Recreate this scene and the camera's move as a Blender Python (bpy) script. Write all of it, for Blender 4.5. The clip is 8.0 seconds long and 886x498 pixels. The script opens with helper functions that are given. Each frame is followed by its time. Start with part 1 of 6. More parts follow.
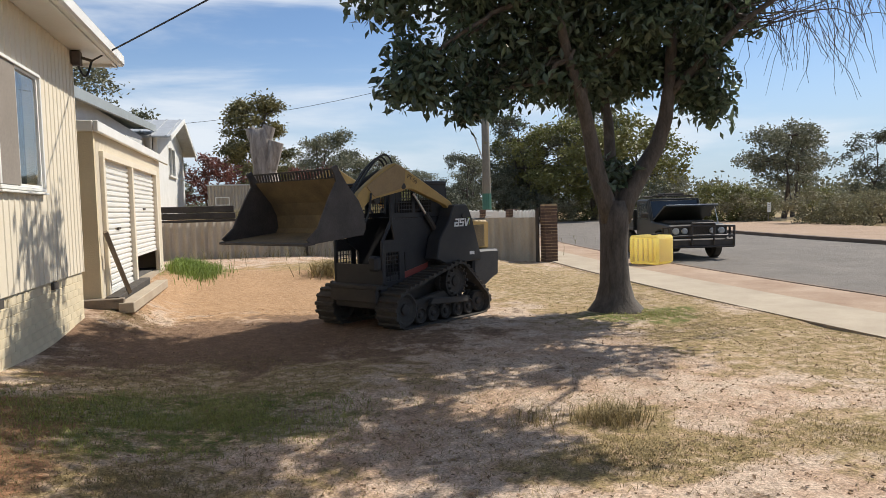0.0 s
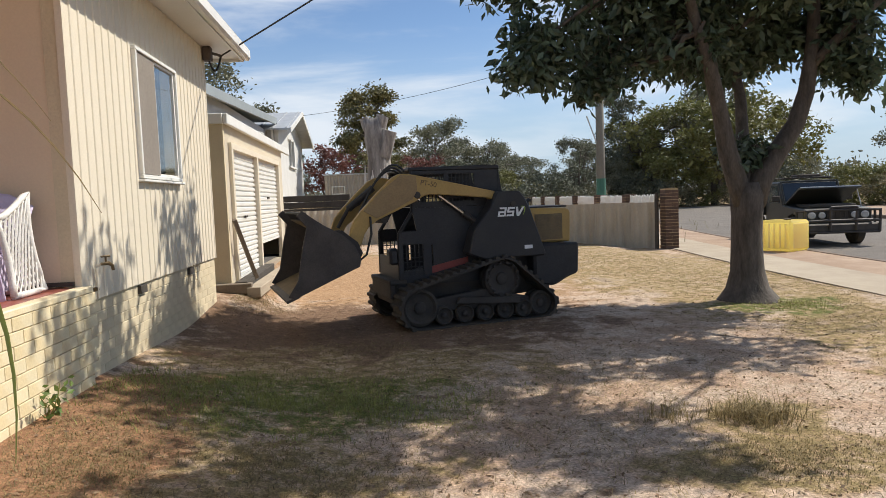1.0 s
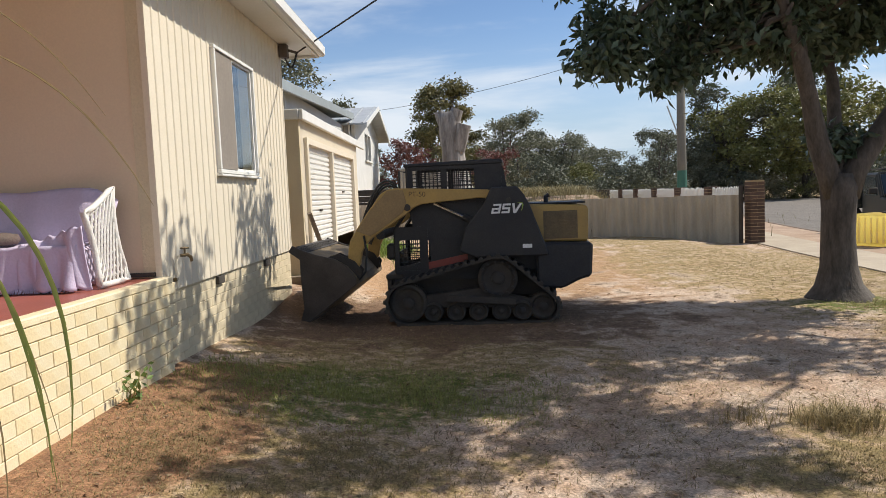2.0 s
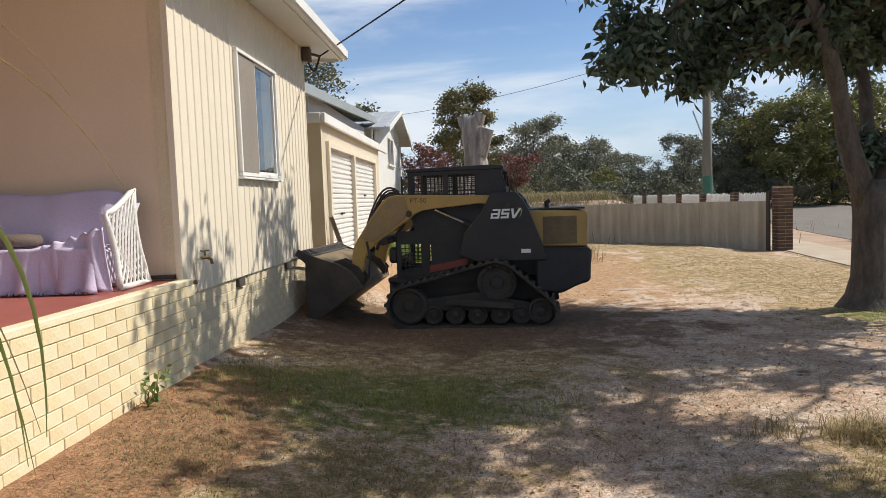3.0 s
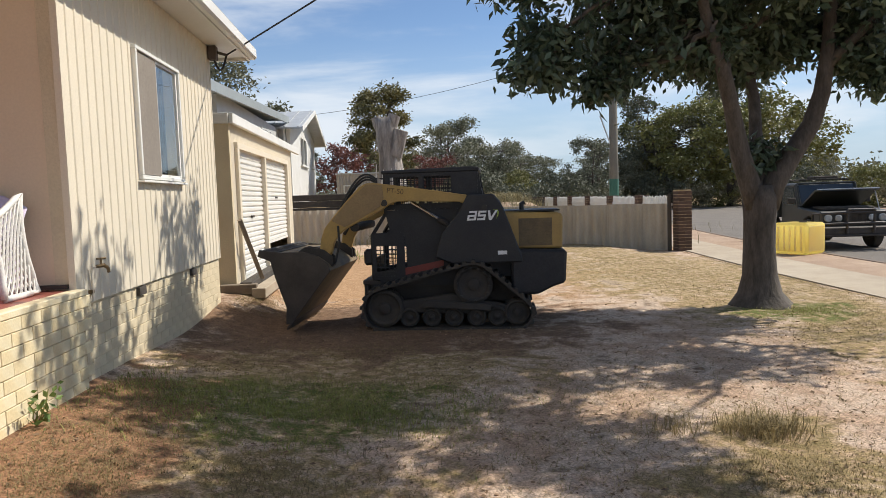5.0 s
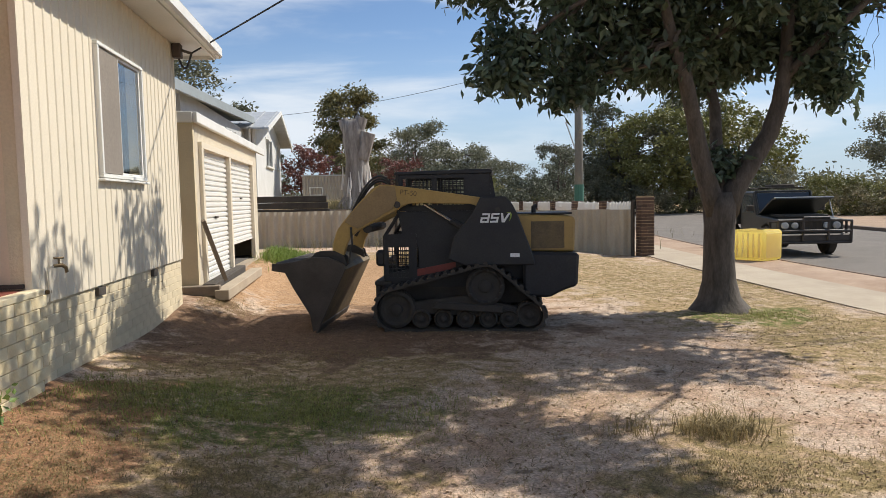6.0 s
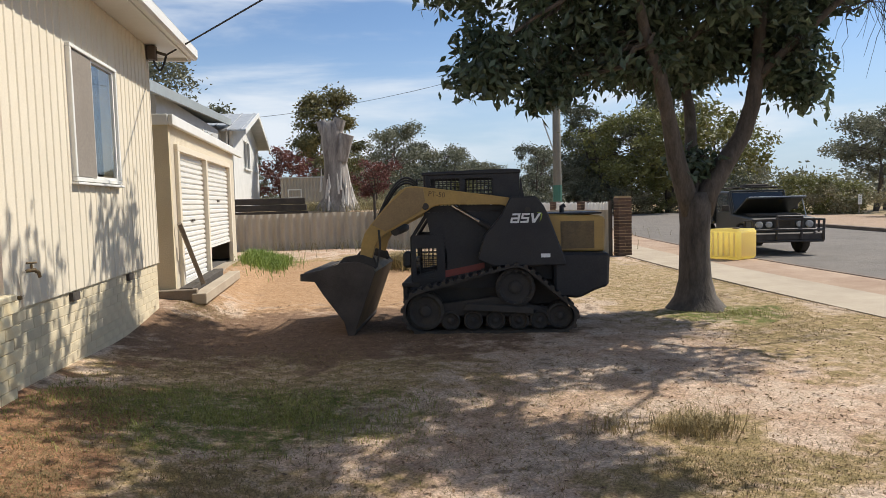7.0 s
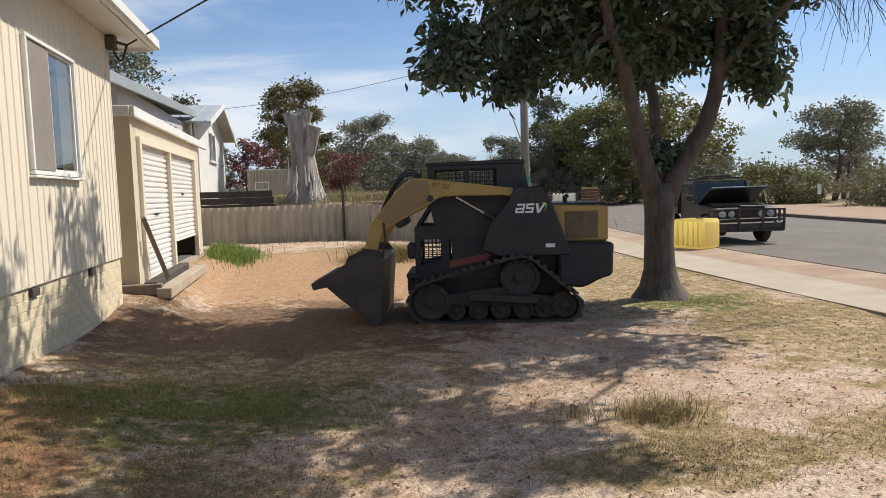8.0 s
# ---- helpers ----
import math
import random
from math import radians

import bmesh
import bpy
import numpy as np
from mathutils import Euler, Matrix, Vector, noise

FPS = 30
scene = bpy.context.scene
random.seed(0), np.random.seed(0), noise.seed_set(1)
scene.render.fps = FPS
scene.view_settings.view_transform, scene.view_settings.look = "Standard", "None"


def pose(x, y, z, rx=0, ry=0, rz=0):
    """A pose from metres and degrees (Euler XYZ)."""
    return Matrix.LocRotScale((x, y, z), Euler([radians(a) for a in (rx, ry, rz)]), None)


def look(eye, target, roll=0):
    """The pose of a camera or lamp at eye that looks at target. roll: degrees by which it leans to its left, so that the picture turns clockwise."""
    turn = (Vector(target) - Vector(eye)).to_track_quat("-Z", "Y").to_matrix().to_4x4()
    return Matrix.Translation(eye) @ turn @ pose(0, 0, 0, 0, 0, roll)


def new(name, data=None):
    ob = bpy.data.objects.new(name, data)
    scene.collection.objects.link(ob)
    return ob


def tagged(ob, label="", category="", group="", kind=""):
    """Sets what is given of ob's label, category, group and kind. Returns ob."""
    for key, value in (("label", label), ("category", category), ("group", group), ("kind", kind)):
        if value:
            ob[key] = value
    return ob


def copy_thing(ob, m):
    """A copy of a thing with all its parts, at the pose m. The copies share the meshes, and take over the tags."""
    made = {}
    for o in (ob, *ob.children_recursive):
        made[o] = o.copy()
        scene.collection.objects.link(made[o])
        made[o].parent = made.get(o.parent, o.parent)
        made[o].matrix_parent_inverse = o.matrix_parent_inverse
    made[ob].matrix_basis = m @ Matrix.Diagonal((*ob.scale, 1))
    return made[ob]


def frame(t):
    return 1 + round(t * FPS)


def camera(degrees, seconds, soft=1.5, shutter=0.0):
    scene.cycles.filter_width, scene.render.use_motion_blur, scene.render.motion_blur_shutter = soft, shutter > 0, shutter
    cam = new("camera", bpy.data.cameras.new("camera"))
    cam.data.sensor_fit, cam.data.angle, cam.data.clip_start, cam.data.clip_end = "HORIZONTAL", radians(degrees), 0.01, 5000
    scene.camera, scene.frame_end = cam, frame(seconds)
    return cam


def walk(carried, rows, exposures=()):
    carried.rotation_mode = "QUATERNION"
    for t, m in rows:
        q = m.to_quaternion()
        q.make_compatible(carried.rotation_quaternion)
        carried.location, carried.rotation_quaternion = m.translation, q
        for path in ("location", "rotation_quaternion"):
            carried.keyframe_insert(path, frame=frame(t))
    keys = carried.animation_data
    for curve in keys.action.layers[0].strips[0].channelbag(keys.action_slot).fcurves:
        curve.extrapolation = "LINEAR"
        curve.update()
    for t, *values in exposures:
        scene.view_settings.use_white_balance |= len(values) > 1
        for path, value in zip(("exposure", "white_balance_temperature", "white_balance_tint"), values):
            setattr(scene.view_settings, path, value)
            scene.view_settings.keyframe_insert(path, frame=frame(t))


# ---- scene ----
cam = camera(65.4, 8.0, soft=0.8)
PATH = [
    (0, (-0.716, 0.602, 1.317), (-0.223, 2.537, 1.197), -1.5),
    (0.5, (-0.815, 0.692, 1.316), (-0.446, 2.652, 1.17), -1.5),
    (1, (-0.798, 0.76, 1.294), (-0.616, 2.746, 1.148), -2.2),
    (1.5, (-0.757, 0.788, 1.288), (-0.694, 2.781, 1.139), -2.1),
    (2, (-0.731, 0.797, 1.287), (-0.768, 2.79, 1.131), -2.4),
    (3.5, (-0.717, 0.888, 1.284), (-0.82, 2.88, 1.148), -2.0),
    (4, (-0.704, 0.891, 1.314), (-0.754, 2.886, 1.176), -1.7),
    (4.5, (-0.702, 0.903, 1.3), (-0.672, 2.897, 1.145), -2.4),
    (5, (-0.679, 0.872, 1.324), (-0.537, 2.861, 1.176), -1.9),
    (6.5, (-0.683, 0.855, 1.317), (-0.421, 2.832, 1.178), -1.2),
    (7, (-0.672, 0.846, 1.322), (-0.374, 2.819, 1.184), -1.5),
    (7.5, (-0.663, 0.838, 1.321), (-0.329, 2.805, 1.178), -2.1),
    (8, (-0.653, 0.827, 1.32), (-0.27, 2.784, 1.156), -1.8),
]
walk(cam, [(t, look(eye, target, roll)) for t, eye, target, roll in PATH])

# light -----------------------------------------------------------------------
SUN_AZ, SUN_EL = radians(70), radians(49.3)      # from north (+y) towards +x, and above the horizon
sun = new("sun", bpy.data.lights.new("sun", "SUN"))
sun.data.energy, sun.data.angle, sun.data.color = 4.6, radians(0.5), (1.0, 0.94, 0.845)
toward = Vector((math.sin(SUN_AZ) * math.cos(SUN_EL), math.cos(SUN_AZ) * math.cos(SUN_EL), math.sin(SUN_EL)))
sun.matrix_basis = look(toward * 50, (0, 0, 0))


def make_world():
    """A clear blue sky with thin drifts of high cloud."""
    w = bpy.data.worlds.new("sky")
    scene.world = w
    w.use_nodes = True
    n, l = w.node_tree.nodes, w.node_tree.links
    bg = n["Background"]
    sky = n.new("ShaderNodeTexSky")
    sky.sky_type, sky.sun_disc = "NISHITA", False
    sky.sun_elevation, sky.sun_rotation = SUN_EL, SUN_AZ
    sky.air_density, sky.dust_density, sky.ozone_density = 0.85, 0.05, 3.5
    tc = n.new("ShaderNodeTexCoord")
    mp = n.new("ShaderNodeMapping")
    mp.inputs["Rotation"].default_value = (0, radians(9), radians(12))
    mp.inputs["Scale"].default_value = (1.1, 1.1, 6.0)
    l.new(tc.outputs["Generated"], mp.inputs["Vector"])
    no = n.new("ShaderNodeTexNoise")
    no.inputs["Scale"].default_value, no.inputs["Detail"].default_value, no.inputs["Roughness"].default_value = 1.7, 7, 0.55
    no.inputs["Distortion"].default_value = 0.3
    l.new(mp.outputs["Vector"], no.inputs["Vector"])
    mr = n.new("ShaderNodeMapRange")
    mr.interpolation_type = "SMOOTHSTEP"
    mr.inputs["From Min"].default_value, mr.inputs["From Max"].default_value = 0.45, 0.66
    mr.inputs["To Max"].default_value = 0.85
    l.new(no.outputs["Fac"], mr.inputs["Value"])
    mx = n.new("ShaderNodeMix")
    mx.data_type = "RGBA"
    l.new(mr.outputs["Result"], mx.inputs["Factor"])
    mx.inputs[7].default_value = (6.6, 7.0, 7.5, 1)
    sep = n.new("ShaderNodeSeparateXYZ")
    l.new(tc.outputs["Generated"], sep.inputs["Vector"])
    low = n.new("ShaderNodeMapRange")
    low.interpolation_type = "SMOOTHSTEP"
    low.inputs["From Min"].default_value, low.inputs["From Max"].default_value = 0.0, 0.26
    low.inputs["To Min"].default_value, low.inputs["To Max"].default_value = 0.9, 0.0
    l.new(sep.outputs["Z"], low.inputs["Value"])
    hz = n.new("ShaderNodeMix")
    hz.data_type = "RGBA"
    l.new(low.outputs["Result"], hz.inputs["Factor"])
    l.new(sky.outputs["Color"], hz.inputs[6])
    hz.inputs[7].default_value = (3.9, 4.8, 5.7, 1)
    l.new(hz.outputs[2], mx.inputs[6])
    l.new(mx.outputs[2], bg.inputs["Color"])
    bg.inputs["Strength"].default_value = 0.105


make_world()
scene.view_settings.exposure = 0.29

# materials -------------------------------------------------------------------
MATS = {}


def mat(name, c1, c2=None, scale=4.0, rough=0.7, bump=0.0, metal=0.0, fine=60.0, spread=0.12, rnd=0.0, island=0.0,
        stretch=(1, 1, 1), trans=0.0, spec=0.5, bumpscale=None):
    """A surface with broad and fine variation between two colours, at real-world size."""
    if name in MATS:
        return MATS[name]
    m = bpy.data.materials.new(name)
    m.use_nodes = True
    n, l = m.node_tree.nodes, m.node_tree.links
    b = n["Principled BSDF"]
    c2 = c2 or tuple(v * 0.7 for v in c1)
    tc = n.new("ShaderNodeTexCoord")
    mp = n.new("ShaderNodeMapping")
    mp.inputs["Scale"].default_value = stretch
    l.new(tc.outputs["Object"], mp.inputs["Vector"])
    n1 = n.new("ShaderNodeTexNoise")
    n1.inputs["Scale"].default_value = scale
    n1.inputs["Detail"].default_value = 6
    n1.inputs["Roughness"].default_value = 0.62
    l.new(mp.outputs["Vector"], n1.inputs["Vector"])
    n2 = n.new("ShaderNodeTexNoise")
    n2.inputs["Scale"].default_value = fine
    n2.inputs["Detail"].default_value = 3
    l.new(mp.outputs["Vector"], n2.inputs["Vector"])
    rp = n.new("ShaderNodeValToRGB")
    rp.color_ramp.elements[0].position, rp.color_ramp.elements[1].position = 0.3, 0.7
    rp.color_ramp.elements[0].color, rp.color_ramp.elements[1].color = (*c1, 1), (*c2, 1)
    l.new(n1.outputs["Fac"], rp.inputs["Fac"])
    hs = n.new("ShaderNodeHueSaturation")
    l.new(rp.outputs["Color"], hs.inputs["Color"])
    mr = n.new("ShaderNodeMapRange")
    mr.inputs["To Min"].default_value, mr.inputs["To Max"].default_value = 1 - spread * 2, 1 + spread * 2
    l.new(n2.outputs["Fac"], mr.inputs["Value"])
    val = mr.outputs["Result"]
    for amount, node, out in ((rnd, "ShaderNodeObjectInfo", "Random"), (island, "ShaderNodeNewGeometry", "Random Per Island")):
        if amount:
            g = n.new(node)
            r2 = n.new("ShaderNodeMapRange")
            r2.inputs["To Min"].default_value, r2.inputs["To Max"].default_value = 1 - amount, 1 + amount
            l.new(g.outputs[out], r2.inputs["Value"])
            mu = n.new("ShaderNodeMath")
            mu.operation = "MULTIPLY"
            l.new(val, mu.inputs[0])
            l.new(r2.outputs["Result"], mu.inputs[1])
            val = mu.outputs["Value"]
    l.new(val, hs.inputs["Value"])
    l.new(hs.outputs["Color"], b.inputs["Base Color"])
    b.inputs["Roughness"].default_value = rough
    b.inputs["Metallic"].default_value = metal
    b.inputs["Specular IOR Level"].default_value = spec
    if bump:
        bp = n.new("ShaderNodeBump")
        bp.inputs["Strength"].default_value = bump
        bp.inputs["Distance"].default_value = 0.02
        l.new((n2 if bumpscale is None else n1).outputs["Fac"], bp.inputs["Height"])
        l.new(bp.outputs["Normal"], b.inputs["Normal"])
    if trans:
        tr = n.new("ShaderNodeBsdfTranslucent")
        l.new(hs.outputs["Color"], tr.inputs["Color"])
        mx = n.new("ShaderNodeMixShader")
        mx.inputs["Fac"].default_value = trans
        l.new(b.outputs["BSDF"], mx.inputs[1])
        l.new(tr.outputs["BSDF"], mx.inputs[2])
        l.new(mx.outputs["Shader"], n["Material Output"].inputs["Surface"])
    MATS[name] = m
    return m


def ground_material():
    """Sandy soil with scraped orange earth, dry lawn and a green patch."""
    m = bpy.data.materials.new("yard_soil")
    m.use_nodes = True
    n, l = m.node_tree.nodes, m.node_tree.links
    b = n["Principled BSDF"]
    tc = n.new("ShaderNodeTexCoord")

    def noise_(scale, detail=6.0):
        x = n.new("ShaderNodeTexNoise")
        x.inputs["Scale"].default_value, x.inputs["Detail"].default_value, x.inputs["Roughness"].default_value = scale, detail, 0.65
        l.new(tc.outputs["Object"], x.inputs["Vector"])
        return x.outputs["Fac"]

    def ramp(src, lo, hi):
        r = n.new("ShaderNodeMapRange")
        r.interpolation_type = "SMOOTHSTEP"
        r.inputs["From Min"].default_value, r.inputs["From Max"].default_value = lo, hi
        l.new(src, r.inputs["Value"])
        return r.outputs["Result"]

    def mix(f, a, c):
        x = n.new("ShaderNodeMix")
        x.data_type = "RGBA"
        for sock, v in ((x.inputs["Factor"], f), (x.inputs[6], a), (x.inputs[7], c)):
            if isinstance(v, tuple):
                sock.default_value = (*v, 1)
            else:
                l.new(v, sock)
        return x.outputs[2]

    def math_(op, a, c):
        x = n.new("ShaderNodeMath")
        x.operation = op
        for sock, v in zip(x.inputs, (a, c)):
            if isinstance(v, (int, float)):
                sock.default_value = v
            else:
                l.new(v, sock)
        return x.outputs["Value"]

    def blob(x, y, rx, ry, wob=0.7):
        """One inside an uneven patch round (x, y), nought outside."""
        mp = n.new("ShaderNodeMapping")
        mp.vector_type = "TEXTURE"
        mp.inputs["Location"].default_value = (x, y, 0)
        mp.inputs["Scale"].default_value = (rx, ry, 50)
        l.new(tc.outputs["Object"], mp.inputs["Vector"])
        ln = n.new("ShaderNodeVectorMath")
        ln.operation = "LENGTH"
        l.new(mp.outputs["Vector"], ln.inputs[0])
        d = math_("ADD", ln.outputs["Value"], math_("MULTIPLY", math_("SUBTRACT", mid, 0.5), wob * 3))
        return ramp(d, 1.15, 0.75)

    mid, small, grit = noise_(2.2), noise_(9.0), noise_(55.0, 8.0)
    sand = mix(ramp(small, 0.35, 0.7), (0.46, 0.325, 0.23), (0.35, 0.235, 0.16))
    pale = mix(ramp(mid, 0.4, 0.66), sand, (0.55, 0.435, 0.335))
    col = mix(ramp(mid, 0.56, 0.72), pale, (0.17, 0.115, 0.075))
    col = mix(blob(-0.4, 15.0, 3.6, 5.2), col, mix(ramp(small, 0.3, 0.7), (0.41, 0.265, 0.155), (0.32, 0.195, 0.105)))
    straw = mix(ramp(small, 0.35, 0.65), (0.36, 0.26, 0.13), (0.23, 0.175, 0.08))
    for x, y, rx, ry in ((4.6, 13.4, 2.2, 5.6), (5.0, 7.0, 1.6, 2.6), (1.5, 4.35, 0.9, 0.45), (-1.9, 4.3, 1.3, 1.1), (2.4, 19.3, 3.8, 1.6), (-1.2, 7.4, 1.9, 1.3),
                         (1.7, 5.05, 0.5, 0.4), (3.2, 4.2, 0.9, 0.6)):
        col = mix(math_("MULTIPLY", blob(x, y, rx, ry, 0.8), ramp(small, 0.25, 0.6)), col, straw)
    for x, y, rx, ry in ((-1.6, 6.0, 1.5, 0.9), (-2.6, 18.8, 0.9, 2.4), (4.3, 9.2, 0.8, 0.7)):
        col = mix(math_("MULTIPLY", blob(x, y, rx, ry), ramp(small, 0.3, 0.6)), col, (0.115, 0.13, 0.035))
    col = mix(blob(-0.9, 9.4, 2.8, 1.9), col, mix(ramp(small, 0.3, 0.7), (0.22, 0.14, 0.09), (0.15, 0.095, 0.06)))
    col = mix(blob(-2.75, 4.9, 0.75, 1.9), col, mix(ramp(small, 0.3, 0.7), (0.34, 0.19, 0.105), (0.22, 0.12, 0.07)))
    far = blob(0, 10, 26, 20, 0.2)
    col = mix(far, mix(ramp(mid, 0.4, 0.6), (0.32, 0.225, 0.14), (0.24, 0.20, 0.10)), col)
    hs = n.new("ShaderNodeHueSaturation")
    l.new(col, hs.inputs["Color"])
    mr = n.new("ShaderNodeMapRange")
    mr.inputs["From Min"].default_value, mr.inputs["From Max"].default_value = 0.34, 0.66
    mr.inputs["To Min"].default_value, mr.inputs["To Max"].default_value = 0.55, 1.42
    l.new(grit, mr.inputs["Value"])
    crumbs = noise_(19.0, 5.0)
    l.new(math_("MULTIPLY", mr.outputs["Result"], math_("ADD", math_("MULTIPLY", crumbs, 0.9), 0.58)), hs.inputs["Value"])
    l.new(hs.outputs["Color"], b.inputs["Base Color"])
    b.inputs["Roughness"].default_value = 0.95
    b.inputs["Specular IOR Level"].default_value = 0.15
    bp = n.new("ShaderNodeBump")
    bp.inputs["Strength"].default_value, bp.inputs["Distance"].default_value = 0.9, 0.03
    l.new(math_("ADD", math_("MULTIPLY", grit, 0.35), small), bp.inputs["Height"])
    l.new(bp.outputs["Normal"], b.inputs["Normal"])
    return m


def glass_material(name, tint, rough=0.02):
    m = bpy.data.materials.new(name)
    m.use_nodes = True
    b = m.node_tree.nodes["Principled BSDF"]
    b.inputs["Base Color"].default_value = (*tint, 1)
    b.inputs["Roughness"].default_value, b.inputs["IOR"].default_value = rough, 1.5
    b.inputs["Transmission Weight"].default_value = 1.0
    return m


CREAM = mat("cream_cladding", (0.74, 0.66, 0.52), (0.70, 0.62, 0.48), 1.2, 0.55, 0.08, spread=0.05)
CREAM_PLAIN = mat("cream_render", (0.66, 0.565, 0.385), (0.58, 0.485, 0.32), 2.0, 0.7, 0.25, spread=0.06)
PEACH = mat("peach_panel", (0.72, 0.59, 0.42), (0.68, 0.55, 0.385), 1.0, 0.6, 0.05, spread=0.04)
BRICK = mat("cream_brick", (0.76, 0.68, 0.48), (0.70, 0.56, 0.32), 5.0, 0.6, 0.2, spread=0.06, rnd=0.05)
FOOT_BRICK = mat("painted_footing_brick", (0.68, 0.585, 0.405), (0.60, 0.505, 0.34), 5.0, 0.7, 0.2, spread=0.06, rnd=0.04)
MORTAR = mat("stained_mortar", (0.58, 0.46, 0.28), (0.42, 0.29, 0.15), 3, 0.9, 0.3)
WHITE = mat("white_paint", (0.78, 0.77, 0.73), (0.70, 0.69, 0.64), 2, 0.45, 0.05, spread=0.04)
WHITE_WALL = mat("white_wall", (0.72, 0.71, 0.68), (0.62, 0.61, 0.57), 1.5, 0.6, 0.1, spread=0.05)
GREY_ROOF = mat("grey_roof", (0.30, 0.33, 0.31), (0.22, 0.25, 0.24), 2, 0.5, 0.1)
ZINC = mat("zinc_sheet", (0.55, 0.56, 0.56), (0.42, 0.43, 0.43), 3, 0.4, 0.1, metal=0.4)
ASBESTOS = mat("weathered_fibre_cement", (0.50, 0.45, 0.36), (0.36, 0.315, 0.245), 1.6, 0.85, 0.3, spread=0.1, island=0.08, stretch=(1, 1, 0.35))
CONCRETE = mat("pale_concrete", (0.44, 0.37, 0.275), (0.34, 0.275, 0.20), 1.3, 0.9, 0.3, spread=0.1)
RED_FLOOR = mat("red_porch_paint", (0.34, 0.10, 0.07), (0.27, 0.08, 0.055), 3, 0.4, 0.1)
ASPHALT = mat("worn_asphalt", (0.175, 0.152, 0.128), (0.125, 0.109, 0.093), 0.9, 0.9, 0.5, fine=140, spread=0.25)
RED_DIRT = mat("red_verge", (0.27, 0.172, 0.11), (0.42, 0.31, 0.22), 1.1, 0.95, 0.5, spread=0.2)
BARK = mat("grey_bark", (0.125, 0.102, 0.082), (0.050, 0.040, 0.032), 12, 0.9, 0.9, spread=0.2, stretch=(1, 1, 0.3), bumpscale=1)
DEADWOOD = mat("bleached_wood", (0.46, 0.415, 0.37), (0.13, 0.11, 0.095), 4.2, 0.9, 1.0, spread=0.2, stretch=(1, 1, 0.16), bumpscale=1)
LEAF = mat("dark_leaf", (0.075, 0.108, 0.062), (0.115, 0.145, 0.085), 1.5, 0.34, 0, trans=0.35, island=0.45)
GOLDEN = mat("golden_foliage", (0.06, 0.075, 0.04), (0.27, 0.22, 0.075), 0.55, 0.55, 0, trans=0.2, island=0.3)
GUM = mat("gum_foliage", (0.15, 0.155, 0.10), (0.20, 0.20, 0.13), 0.35, 0.6, 0, trans=0.2, island=0.35)
GUM_DARK = mat("dark_foliage", (0.095, 0.105, 0.07), (0.135, 0.14, 0.09), 0.35, 0.6, 0, trans=0.2, island=0.35)
GUM_YEL = mat("yellow_foliage", (0.21, 0.20, 0.06), (0.14, 0.15, 0.05), 0.4, 0.55, 0, trans=0.2, island=0.35)
PLUM = mat("plum_foliage", (0.22, 0.085, 0.065), (0.13, 0.055, 0.045), 0.8, 0.6, 0, trans=0.2, island=0.35)
SCRUB = mat("dry_scrub", (0.30, 0.26, 0.16), (0.19, 0.19, 0.10), 0.5, 0.8, 0, trans=0.15, island=0.35)
GRASS = mat("dry_grass", (0.33, 0.25, 0.12), (0.19, 0.15, 0.065), 0.8, 0.8, 0, trans=0.25, island=0.5)
GREEN = mat("green_grass", (0.22, 0.24, 0.055), (0.31, 0.30, 0.09), 0.8, 0.7, 0, trans=0.25, island=0.3)
BLACK = mat("black_paint", (0.019, 0.020, 0.025), (0.036, 0.035, 0.035), 2.5, 0.5, 0.05, spread=0.2, spec=0.3)
DARK = mat("dusty_black_steel", (0.028, 0.025, 0.023), (0.055, 0.046, 0.038), 3.5, 0.75, 0.15, spread=0.2)
RUBBER = mat("dusty_rubber", (0.028, 0.025, 0.023), (0.066, 0.055, 0.043), 5, 0.85, 0.3, spread=0.2)
YELLOW = mat("yellow_paint", (0.43, 0.275, 0.075), (0.31, 0.20, 0.065), 3, 0.5, 0.05, spread=0.1)
# arm yellow dulled to brown in place of shade at the elbow
SHADED_YELLOW = mat("shaded_yellow_paint", (0.30, 0.205, 0.095), (0.23, 0.155, 0.075), 4, 0.65, 0.08, spread=0.12)
TAN = mat("dusty_tan_steel", (0.19, 0.135, 0.065), (0.10, 0.075, 0.045), 4, 0.7, 0.15, spread=0.2)
STEEL = mat("worn_steel", (0.085, 0.072, 0.064), (0.045, 0.038, 0.034), 4, 0.6, 0.2, metal=0.3, spread=0.2)
CHROME = mat("bright_steel", (0.6, 0.6, 0.6), (0.5, 0.5, 0.5), 3, 0.25, 0, metal=1.0)
RED_PAINT = mat("faded_red_paint", (0.22, 0.035, 0.025), (0.14, 0.03, 0.025), 4, 0.5, 0.05)
DECAL = mat("white_decal", (0.75, 0.75, 0.75), (0.68, 0.68, 0.68), 3, 0.5)
LIME = mat("lime_decal", (0.28, 0.36, 0.06), (0.25, 0.32, 0.05), 3, 0.5)
BROWN_DECAL = mat("brown_decal", (0.10, 0.065, 0.02), (0.09, 0.055, 0.02), 3, 0.5)
LILAC = mat("lilac_cloth", (0.60, 0.53, 0.66), (0.53, 0.46, 0.59), 2.0, 0.9, 0.2, spread=0.05)
WICKER = mat("white_cane", (0.75, 0.73, 0.68), (0.62, 0.59, 0.53), 6, 0.6, 0.15)
BRASS = mat("aged_brass", (0.20, 0.14, 0.07), (0.12, 0.085, 0.045), 8, 0.5, 0.1, metal=0.7)
